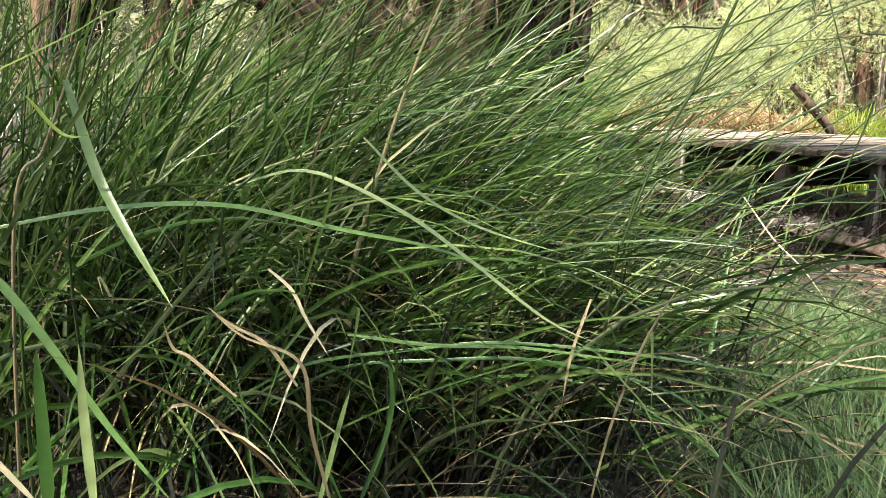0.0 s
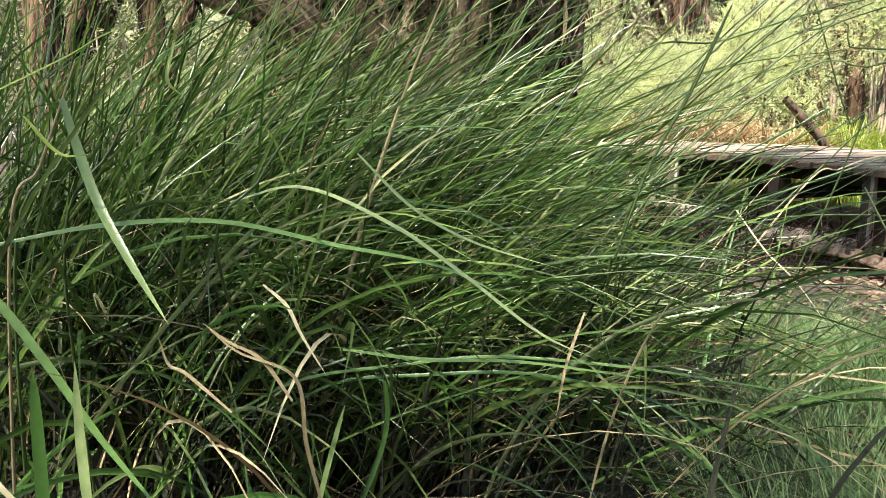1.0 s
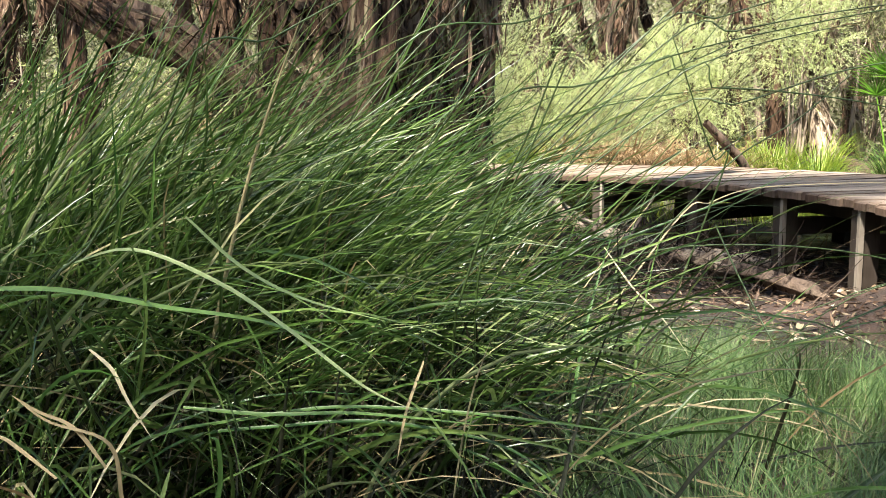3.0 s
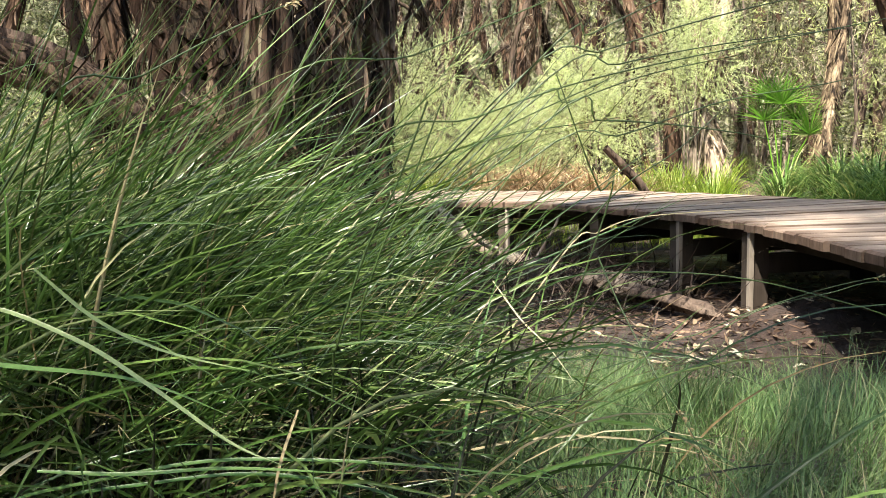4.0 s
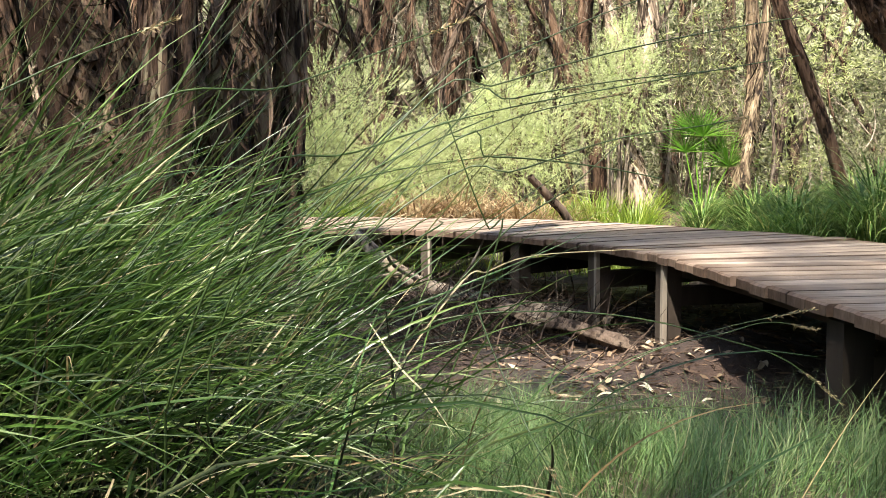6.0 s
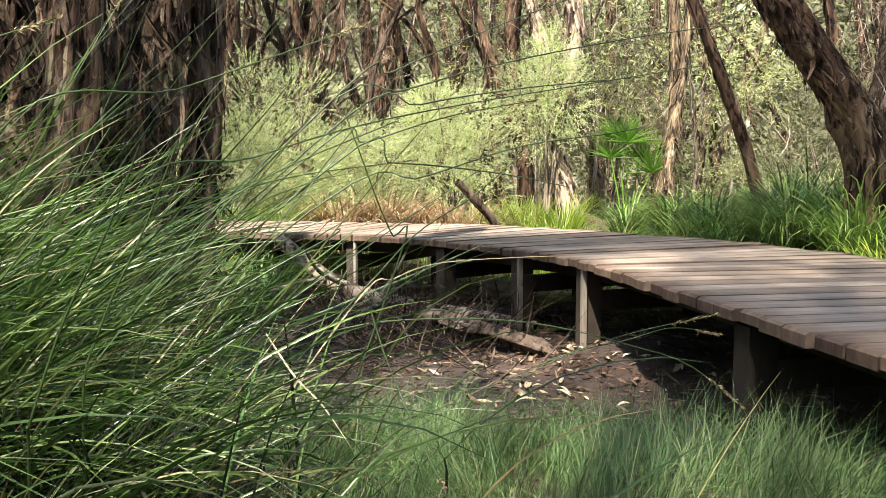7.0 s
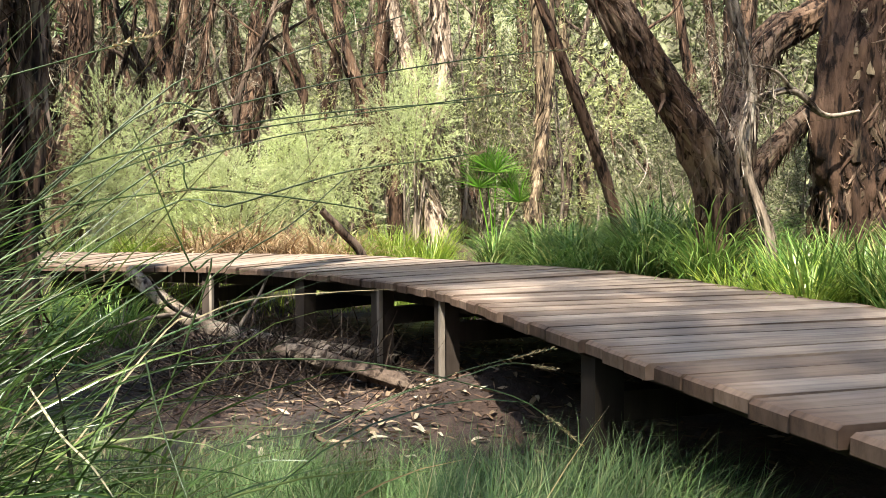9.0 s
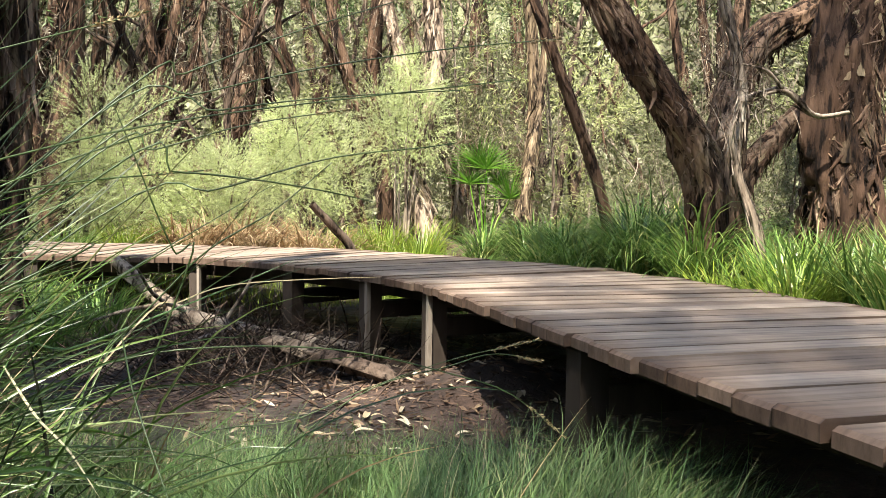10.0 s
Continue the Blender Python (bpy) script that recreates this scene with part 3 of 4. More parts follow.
# shaggy pale trunks past the boardwalk
tree("shaggy_pale_tree", [
    limb_of([(3.2, 8.6, 0.2), (3.12, 8.65, 0.75), (3.05, 8.76, 1.3), (3.2, 8.8, 1.9), (3.28, 8.86, 2.5), (3.22, 8.95, 3.6), (3.2, 9.0, 5.0)], (0.17, 0.11, 0.09, 0.095, 0.09, 0.08, 0.06), 0.25, 44, 18, 1.0, 0.4),
    limb_of([(3.15, 8.8, 1.6), (3.0, 8.95, 2.2), (2.85, 9.2, 3.0), (2.7, 9.4, 4.5)], (0.07, 0.06, 0.06, 0.04), 0.25, 30, 14, 3.0),
], BARK_PALE, "pale paperbark tree with shaggy hanging bark in sun", 300, (0.06, 0.32), (0.006, 0.035), 0.03, plates=20)
tree("small_pale_tree", [
    limb_of([(3.93, 7.98, 0.2), (3.95, 8.0, 0.85), (4.1, 8.2, 1.4), (4.3, 8.4, 2.2), (4.4, 8.6, 4.0)], (0.05, 0.036, 0.03, 0.026, 0.015), 0.2, 30, 12, 1.0, 0.3),
    limb_of([(4.3, 8.9, 0.2), (4.35, 8.95, 1.0), (4.5, 9.05, 1.9), (4.4, 9.1, 3.5)], (0.09, 0.075, 0.07, 0.05), 0.2, 30, 14, 2.0, 0.3),
], BARK, "small pale paperbark tree with flaking bark", 260, (0.06, 0.3), (0.005, 0.03), 0.03)

# ---- woods behind ----
def plain_tree(x, y, r, h, lean, seed, material, crown_count, low=2.2):
    """A paperbark of the woods, with one or two stems."""
    rs = random.Random(seed)
    z = float(ground_z(x, y))
    lx, ly = lean
    a = [(x, y, z - 0.1), (x + 0.1 * lx, y, z + 0.8), (x + 0.35 * lx + rs.uniform(-0.1, 0.1), y + ly * 0.3, z + 1.8), (x + 0.7 * lx + rs.uniform(-0.2, 0.2), y + ly * 0.6, z + 3.2), (x + lx, y + ly, z + h)]
    limbs = [limb_of(a, (r, r * 0.85, r * 0.75, r * 0.65, r * 0.35), 0.22, 34, 14, seed, 0.35)]
    side = rs.choice((-1, 1))
    limbs.append(limb_of([(a[1][0], y, z + 0.7), (x + side * 0.3, y + 0.1, z + 1.5), (x + side * 0.65, y + 0.1, z + 2.6), (x + side * 1.1, y + 0.2, z + h * 0.9)], (r * 0.55, r * 0.5, r * 0.42, r * 0.2), 0.22, 26, 10, seed + 3))
    crown = [((x + lx * 0.8, y + ly, z + h * 0.8), (1.5, 1.5, h * 0.3), crown_count)] if crown_count else None
    return tree("paperbark_tree", limbs, material, "grey-brown paperbark tree in the woods past the boardwalk", 200, (0.05, 0.28), (0.005, 0.026), 0.02, crown, CROWN, group="trees of the swamp wood")


WOODS = [(-0.45, 9.75, 0.17, 5.5, (0.1, 0.2), BARK_DARK), (0.3, 11.9, 0.1, 6.0, (0.5, 0.2), BARK_DARK), (1.05, 11.9, 0.19, 6.0, (1.1, 0.0), BARK_DARK),
         (2.45, 12.5, 0.13, 6.0, (0.3, 0.0), BARK_DARK), (1.7, 14.0, 0.15, 6.5, (-0.6, 0.0), BARK_DARK), (2.95, 9.5, 0.1, 5.0, (-0.4, 0.2), BARK_DARK), (4.8, 12.6, 0.13, 6.0, (0.5, 0.0), BARK_DARK),
         (6.2, 11.4, 0.08, 6.0, (-0.7, 0.0), BARK), (8.0, 10.6, 0.16, 6.0, (0.6, 0.0), BARK_DARK), (7.6, 7.4, 0.1, 5.5, (-0.8, 0.0), BARK_DARK),
         (-2.2, 9.8, 0.15, 5.5, (0.4, 0.0), BARK_DARK), (-3.7, 5.9, 0.16, 5.5, (0.2, 0.0), BARK_DARK), (-3.1, 6.3, 0.11, 5.5, (0.3, 0.0), BARK_DARK),
         (-2.4, 7.2, 0.07, 5.0, (-0.5, 0.0), BARK_DARK), (-1.7, 7.9, 0.09, 5.0, (0.6, 0.0), BARK_DARK), (-1.2, 11.8, 0.13, 6.0, (0.6, 0.0), BARK_DARK), (-0.2, 12.8, 0.12, 6.0, (-0.4, 0.0), BARK_DARK),
         (-3.6, 10.8, 0.16, 6.0, (-0.3, 0.0), BARK_DARK), (3.6, 15.0, 0.17, 7.0, (0.5, 0.0), BARK_DARK), (0.4, 16.0, 0.17, 7.0, (0.6, 0.0), BARK_DARK), (6.9, 15.0, 0.17, 7.0, (-0.5, 0.0), BARK_DARK),
         (9.8, 12.5, 0.17, 7.0, (-0.5, 0.0), BARK_DARK), (-6.0, 10.0, 0.2, 7.0, (0.5, 0.0), BARK_DARK), (-2.8, 14.2, 0.17, 7.0, (0.5, 0.0), BARK_DARK)]
for i, (x, y, r, h, lean, m) in enumerate(WOODS):
    plain_tree(x, y, r, h, lean, i + 20, m, 420)
# crooked thin stems between the larger trunks
rs = random.Random(31)
for k in range(30):
    x, y = rs.uniform(-3.5, 8.0), rs.uniform(9.9, 13.5)
    r, lx, z = rs.uniform(0.03, 0.075), rs.uniform(-1.3, 1.3), float(ground_z(x, y))
    p = [(x, y, z - 0.1), (x + lx * 0.2 + rs.uniform(-0.15, 0.15), y, z + 0.9), (x + lx * 0.45 + rs.uniform(-0.25, 0.25), y + 0.1, z + 1.8), (x + lx * 0.7 + rs.uniform(-0.3, 0.3), y, z + 2.8), (x + lx + rs.uniform(-0.3, 0.3), y + 0.2, z + 4.4)]
    limbs = [limb_of(p, (r, r * 0.85, r * 0.7, r * 0.55, r * 0.3), 0.25, 30, 10, k, 0.4)]
    for m in (1, 2, 3):
        a, sd = p[m], rs.choice((-1, 1))
        limbs.append(limb_of([a, (a[0] + sd * rs.uniform(0.2, 0.5), a[1], a[2] + rs.uniform(0.2, 0.6)), (a[0] + sd * rs.uniform(0.5, 1.1), a[1] + 0.1, a[2] + rs.uniform(0.7, 1.6))], (r * 0.5, r * 0.35, r * 0.12), 0.2, 16, 7, k + m))
    tree("thin_tree", limbs, (BARK_DARK, BARK_PALE, TWIG)[k % 3], "thin crooked tree stem in the swamp wood", 130, (0.05, 0.25), (0.004, 0.02), 0.02, group="thin stems of the swamp wood")
# unseen trees added behind the camera carry the wood on and shade the ground before it
for i, (x, y) in enumerate(((8.6, -1.0), (1.2, -4.5), (-5.4, 0.4), (-5.2, -3.6), (4.4, -6.5))):
    plain_tree(x, y, 0.2, 6.5, (0.3, 0.2), i + 70, BARK, 1500)

# an added tall paperbark, out of view, its crown lumps set to shade chosen spots
SHADE_CANOPY = [((-4.05, -1.47, 9.0), (0.85, 0.8, 0.5), 900), ((-2.85, -1.37, 9.0), (0.8, 0.6, 0.5), 800), ((-0.20, 0.13, 9.1), (0.9, 0.7, 0.5), 900), ((0.65, 0.13, 9.0), (0.8, 0.6, 0.5), 420),
          ((0.05, -2.57, 9.2), (1.2, 0.75, 0.5), 850), ((0.05, -1.17, 9.3), (0.6, 0.8, 0.5), 350), ((0.05, -3.87, 9.2), (1.1, 0.8, 0.5), 620), ((-1.35, -2.57, 9.0), (1.0, 0.6, 0.4), 420),
          ((-1.05, -3.47, 9.1), (0.9, 0.6, 0.4), 200), ((1.55, 0.13, 9.2), (0.6, 0.5, 0.5), 560), ((2.45, -0.07, 9.3), (0.5, 0.5, 0.5), 220), ((1.25, 1.43, 9.2), (0.6, 0.6, 0.5), 400),
          ((-2.95, -4.35, 9.1), (1.5, 0.75, 0.5), 800), ((-3.35, -3.17, 9.1), (1.2, 0.7, 0.5), 260), ((-1.55, 0.13, 9.1), (0.9, 0.6, 0.5), 700), ((-1.15, -0.62, 9.1), (0.6, 0.45, 0.4), 560)]
tree("paperbark_tree", [limb_of([(-3.6, -7.0, 0.0), (-3.6, -6.9, 1.8), (-3.5, -6.6, 4.0), (-3.2, -5.8, 6.5), (-2.5, -4.4, 9.0)], (0.32, 0.26, 0.21, 0.14, 0.05), 0.25, 60, 24, 5.0, 0.3)]
     + [limb_of([(-3.3, -6.1, 5.8), ((c[0] - 3.3) / 2, (c[1] - 6.1) / 2, 8.0), c], (0.06, 0.035, 0.01), 0.2, 24, 10, i) for i, (c, sz, cnt) in enumerate(SHADE_CANOPY)],
     BARK, "unseen tall paperbark tree added so that its spreading open crown casts shade", 0, crown=SHADE_CANOPY)

# distant foliage that closes the view
chunks = []
for i in range(330):
    a = radians(-62 + 168 * i / 209 + RNG.uniform(-1, 1))
    d = RNG.uniform(17, 25)
    c = (d * math.sin(a), d * math.cos(a), (0.6, 2.2, 4.0, 5.8, 7.6, 9.6)[i % 6] + RNG.uniform(-0.5, 0.5))
    p, w = lumps(c, (2.6, 1.6, 1.8), 190, 18)
    chunks.append(sprays(p, w, 0.6, 12, 0.2, 0.05))
v, f = joined(chunks)
tagged(new("far_woods", mesh_np("far_woods", v, f, FAR)), "sunlit grey-green foliage of the woods far behind", "woods", kind="stuff")

ring = np.radians(np.linspace(-75, 285, 96))
bv = np.concatenate([np.stack([34 * np.sin(ring), 34 * np.cos(ring), np.full(96, z)], -1) for z in (-0.5, 7.0, 15.0)])
bi = np.concatenate([np.arange(95) + 96 * k for k in (0, 1)])
m, nt, b = mat("painted_distant_wood")
# noise paints the far wood's sunlit gaps and shaded depths into the colour
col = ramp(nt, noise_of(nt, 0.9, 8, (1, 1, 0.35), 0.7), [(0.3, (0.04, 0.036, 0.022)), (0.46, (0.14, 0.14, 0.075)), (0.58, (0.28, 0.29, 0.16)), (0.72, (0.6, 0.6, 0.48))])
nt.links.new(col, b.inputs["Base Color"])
b.inputs["Roughness"].default_value = 1.0
tagged(new("backdrop", mesh_np("backdrop", bv, np.stack([bi, bi + 1, bi + 97, bi + 96], -1), m)), "distant olive-brown wood, its sunlit and dark patches painted on a sheet", "backdrop", kind="structure")
UNDER = [(-5.0, 8.6, 1.2), (-3.4, 8.6, 0.9), (-2.0, 12.0, 1.4), (-0.6, 13.4, 2.6), (0.6, 13.0, 1.2), (1.6, 12.6, 2.9), (2.6, 14.0, 1.6), (3.6, 12.2, 2.6), (4.4, 13.2, 1.2), (5.4, 12.6, 3.0), (5.8, 10.2, 1.4), (6.8, 12.4, 1.6), (7.4, 9.4, 1.2),
         (8.6, 8.6, 2.2), (8.6, 11.4, 2.8), (7.0, 6.2, 1.0), (9.6, 6.6, 1.8), (9.4, 4.4, 1.5), (3.9, 10.2, 2.9), (4.9, 9.6, 2.2), (-1.6, 10.6, 2.6), (-4.4, 11.4, 2.8), (-6.4, 7.6, 2.2), (0.6, 15.0, 3.6), (3.0, 16.0, 3.8), (6.0, 15.6, 3.8), (-3.0, 12.6, 3.4)]
for i, (x, y, z) in enumerate(UNDER):
    p, w = lumps((x, y, z), (1.3, 0.9, 0.9 + 0.12 * z), (420, 300, 240)[i % 3], 16)
    v, f = sprays(p, w, 0.34, 16, 0.07, 0.011)
    shrub = tagged(new("understorey_shrub"), "grey-green leafy understorey in dappled sun", "shrub", "understorey shrubs")
    st, sf = tube([(x, y, float(ground_z(x, y)) - 0.05), (x + 0.1, y, z * 0.5), (x, y + 0.1, z + 0.5)], (0.03, 0.022, 0.008), 12, 7, 0.1, i)
    part("stem", mesh_np("stem", st, sf, DEADWOOD, True), shrub)
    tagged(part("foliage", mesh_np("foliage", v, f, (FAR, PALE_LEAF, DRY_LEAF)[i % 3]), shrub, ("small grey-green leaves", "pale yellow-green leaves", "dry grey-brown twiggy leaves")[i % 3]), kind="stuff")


def bush(x, y, z0, size, count, label, material=BUSH, stems=7, leaf=0.034, category="bush"):
    root = tagged(new("bush"), label, category, "feathery bushes")
    rs = random.Random(int(x * 100 + y * 10))
    g = float(ground_z(x, y)) - 0.05
    for k in range(stems):
        a = rs.uniform(0, 6.28)
        e = rs.uniform(0.3, 0.9)
        top = (x + math.cos(a) * size[0] * e, y + math.sin(a) * size[1] * e, z0 + size[2] * rs.uniform(0.0, 0.7))
        q = (x + math.cos(a) * size[0] * e * 0.4, y + math.sin(a) * size[1] * e * 0.4, (g + top[2]) * 0.55)
        v, f = tube([(x + rs.uniform(-0.1, 0.1), y + rs.uniform(-0.1, 0.1), g), q, top], (0.014, 0.01, 0.004), 10, 6)
        part("stem", mesh_np("stem", v, f, DEADWOOD, True), root)
    p, w = lumps((x, y, z0), size, count, 30)
    w[:, 2] += 0.25
    v, f = sprays(p, w, 0.19, 40, leaf * 0.7, 0.0045 * leaf / 0.034, 0.03)
    keep = ground_z(v[:, 0], v[:, 1]) < v[:, 2] + 0.02
    f = f[keep[f].all(1)]
    tagged(part("foliage", mesh_np("foliage", v, f, material), root, "fine feathery pale green leaves"), kind="stuff")


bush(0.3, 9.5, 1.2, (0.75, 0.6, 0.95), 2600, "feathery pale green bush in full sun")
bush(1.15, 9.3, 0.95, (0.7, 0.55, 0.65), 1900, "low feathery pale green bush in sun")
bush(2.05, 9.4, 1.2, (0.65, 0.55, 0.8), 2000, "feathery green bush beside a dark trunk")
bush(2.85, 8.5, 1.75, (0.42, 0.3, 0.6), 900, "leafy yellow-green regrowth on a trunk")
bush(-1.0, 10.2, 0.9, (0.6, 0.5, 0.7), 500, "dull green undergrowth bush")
bush(4.4, 10.8, 1.6, (0.9, 0.7, 1.2), 900, "grey-green bush in the woods", FAR, 7, 0.05)
bush(6.0, 8.6, 1.2, (1.0, 0.8, 1.1), 900, "grey-green bush behind the trunks", FAR, 7, 0.05)
bush(5.9, 6.6, 0.9, (0.8, 0.7, 0.8), 700, "sunlit olive undergrowth behind the trunks", FAR, 7, 0.05)
bush(-2.6, 8.4, 0.8, (0.8, 0.7, 0.8), 800, "sunlit undergrowth under the paperbarks", FAR, 7, 0.05)
bush(-1.6, 6.4, 0.6, (0.6, 0.6, 0.6), 500, "dry straw-coloured undergrowth near the paperbarks", STRAW, 7, 0.05)


# ---- tussocks ----
def tussock(x, y, n, length, spread, width, material, label, lean=None, group="tussocks on the bank", name="tussock", base_r=0.1):
    rr = base_r * np.sqrt(u(0, 1, n))
    aa = u(0, 2 * np.pi, n)
    bx, by = x + rr * np.cos(aa), y + rr * np.sin(aa)
    az = aa + RNG.normal(0, 0.5, n)
    v, f = ribbons(on_ground(bx, by, 0.02), az, u(length * 0.55, length, n), np.abs(RNG.normal(0.25, 0.18, n)), u(0.5, 1.0, n) * spread, u(0.6, 1.0, n) * width, 7, 1.5, RNG.normal(0, 0.3, n))
    return tagged(new(name, mesh_np(name, v, f, material)), label, "grass tussock", group)


TB = "arching green tussock grass beside the boardwalk"
rs = random.Random(11)
for x, y, n, ln in ((3.75, 4.75, 420, 0.85), (3.62, 5.3, 420, 0.8), (3.5, 5.75, 380, 0.75), (3.3, 6.2, 380, 0.75), (3.05, 6.75, 360, 0.7), (3.9, 5.5, 360, 0.95), (4.1, 4.55, 380, 0.75), (3.7, 6.3, 360, 0.9), (3.55, 6.9, 320, 0.8), (4.4, 5.3, 320, 0.8), (4.3, 5.9, 300, 0.9), (3.3, 7.4, 280, 0.7), (4.2, 6.6, 300, 0.9), (3.8, 7.4, 280, 0.8), (4.6, 6.2, 260, 0.9), (4.7, 7.2, 260, 0.8)):
    tussock(x + rs.uniform(-0.08, 0.08), y + rs.uniform(-0.08, 0.08), int(n * 0.75), ln * rs.uniform(0.8, 1.1), 2.5, 0.013, TUSSOCK, TB, base_r=0.14)
for x, y in ((3.78, 3.2), (3.9, 3.6), (3.75, 3.95), (4.05, 4.1), (4.25, 3.5), (4.2, 2.9), (4.5, 3.9), (4.6, 3.2), (5.0, 3.9), (5.0, 3.3), (3.8, 2.6), (4.9, 4.3)):
    tussock(x, y, 220, 0.55, 1.1, 0.015, TUSSOCK, "upright bright green grass growing against the boardwalk edge", base_r=0.17)
for x, y in ((3.52, 4.25), (3.5, 4.0), (3.56, 3.7)):
    tussock(x, y, 280, 0.62, 2.2, 0.011, LIME, "yellow-green tussock drooping over the boardwalk edge", base_r=0.1)
for x, y in ((2.55, 8.05), (2.8, 7.75), (2.35, 8.3), (2.95, 8.2), (2.65, 8.5), (2.5, 7.7)):
    tussock(x, y, 300, 0.62, 1.3, 0.012, LIME, "sunlit yellow-green tussock past the boardwalk", base_r=0.16)
for x, y in ((1.05, 8.55), (1.5, 8.5), (1.9, 8.35), (1.3, 8.8), (0.8, 8.7), (2.15, 8.3)):
    tussock(x, y, 220, 0.8, 2.6, 0.02, RUST, "collapsed rust-brown dead bracken past the boardwalk", group="dead bracken", name="dead_bracken", base_r=0.2)
for x, y in ((-0.3, 9.1), (0.3, 8.9), (-0.9, 9.3), (0.0, 5.6), (-0.5, 6.1), (-1.0, 5.2), (0.25, 6.3), (-0.3, 6.7), (-1.5, 8.0), (-1.2, 4.4), (0.5, 8.9)):
    tussock(x, y, 240, 0.55, 1.5, 0.011, TUSSOCK if x < 0.3 else LIME, "green swamp tussock by the boardwalk end", base_r=0.18)

# ---- fan palm ----
palm = tagged(new("fan_palm"), "young fan palm with bright green pleated leaves", "palm")
for k, (dx, dy, dz, tx, tz) in enumerate(((0.0, 0.0, 1.25, -0.1, 0.9), (0.16, 0.1, 1.1, 0.5, 0.4), (-0.16, 0.05, 1.1, -0.5, 0.5), (0.22, -0.1, 0.95, 0.4, 0.2), (-0.05, 0.15, 1.3, 0.1, 1.0))):
    hub = np.array((3.72 + dx, 8.44 + dy, dz))
    v, f = tube([(3.72, 8.5, 0.15), (3.72 + dx * 0.4, 8.47, 0.6), tuple(hub)], (0.012, 0.009, 0.006), 10, 6)
    stem = part("leaf_stalk", mesh_np("leaf_stalk", v, f, PALM, True), palm)
    n = 26
    fan = np.linspace(-2.0, 2.0, n)
    v, f = ribbons(np.repeat(hub[None], n, 0), np.where(fan > 0, 0.0, np.pi) + RNG.normal(0, 0.15, n) - 0.3, u(0.28, 0.36, n), np.abs(fan) * 0.75, np.full(n, 0.25), np.full(n, 0.058), 5)
    part("fan_leaf", mesh_np("fan_leaf", v, f, PALM), palm)

# ---- fallen wood ----
stub = tagged(new("leaning_stub", mesh_np("leaning_stub", *tube([(2.25, 7.5, 0.15), (2.15, 7.48, 0.5), (1.97, 7.42, 0.7), (1.79, 7.35, 0.88)], (0.04, 0.034, 0.032, 0.026), 24, 14, 0.25, 2.0), TWIG, True)), "short grey broken log leaning beside the boardwalk", "log")
log = tagged(new("fallen_branch"), "pale bleached fallen branch leaning on the boardwalk edge", "branch")
LOG = [(0.33, 6.62, 0.46), (0.55, 6.4, 0.27), (0.8, 6.12, 0.13), (1.2, 5.72, 0.06), (1.55, 5.3, 0.05), (1.85, 4.97, 0.04)]
v, f = tube(LOG, (0.045, 0.055, 0.06, 0.055, 0.045, 0.03), 50, 14, 0.15, 4.0)
stem = part("trunk", mesh_np("trunk", v, f, DEADWOOD, True), log)
v, f = strips(LOG, (0.045, 0.055, 0.06, 0.055, 0.045, 0.03), 90, (0.06, 0.25), (0.008, 0.03), 0.01)
tagged(part("bark", mesh_np("bark", v, f, DEADWOOD), stem, "flaking pale bark"), kind="stuff")
for a, b, c in (((0.8, 6.12, 0.15), (0.6, 5.85, 0.3), (0.5, 5.6, 0.5)), ((1.0, 5.9, 0.1), (1.15, 6.0, 0.3), (1.25, 6.05, 0.5)), ((0.7, 6.25, 0.2), (0.45, 6.0, 0.2), (0.1, 5.8, 0.12)), ((1.2, 5.72, 0.08), (1.0, 5.5, 0.12), (0.7, 5.3, 0.06))):
    v, f = tube([a, b, c], (0.018, 0.013, 0.006), 12, 8, 0.15)
    part("limb", mesh_np("limb", v, f, DEADWOOD, True), log)

old = [(1.16, 5.12, 0.11), (1.24, 5.04, 0.11), (1.4, 4.86, 0.08), (1.52, 4.6, 0.085), (1.7, 4.34, 0.05), (1.78, 4.2, 0.03)]
sunk = tagged(new("fallen_log", mesh_np("fallen_log", *tube(old, (0.004, 0.038, 0.046, 0.042, 0.034, 0.004), 60, 24, 0.3, 6.0, 0.0, 0.2), TWIG, True)), "dark rotting log half sunk in the mud", "log")

n = 1200
tx, ty = RNG.normal(0.95, 0.42, n), RNG.normal(5.25, 0.55, n)
ok = (tx + ty < 7.4)
tx, ty = tx[ok], ty[ok]
n = len(tx)
v, f = ribbons(on_ground(tx, ty, -0.01), u(0, 6.28, n), u(0.1, 0.5, n), u(0.7, 1.55, n), u(-0.3, 0.4, n), u(0.004, 0.012, n), 5, 1.2, RNG.normal(0, 0.8, n), 0.9)
tagged(new("brush_pile", mesh_np("brush_pile", v, f, TWIG)), "tangle of dry grey-brown twigs on the mud", "twigs", kind="stuff")

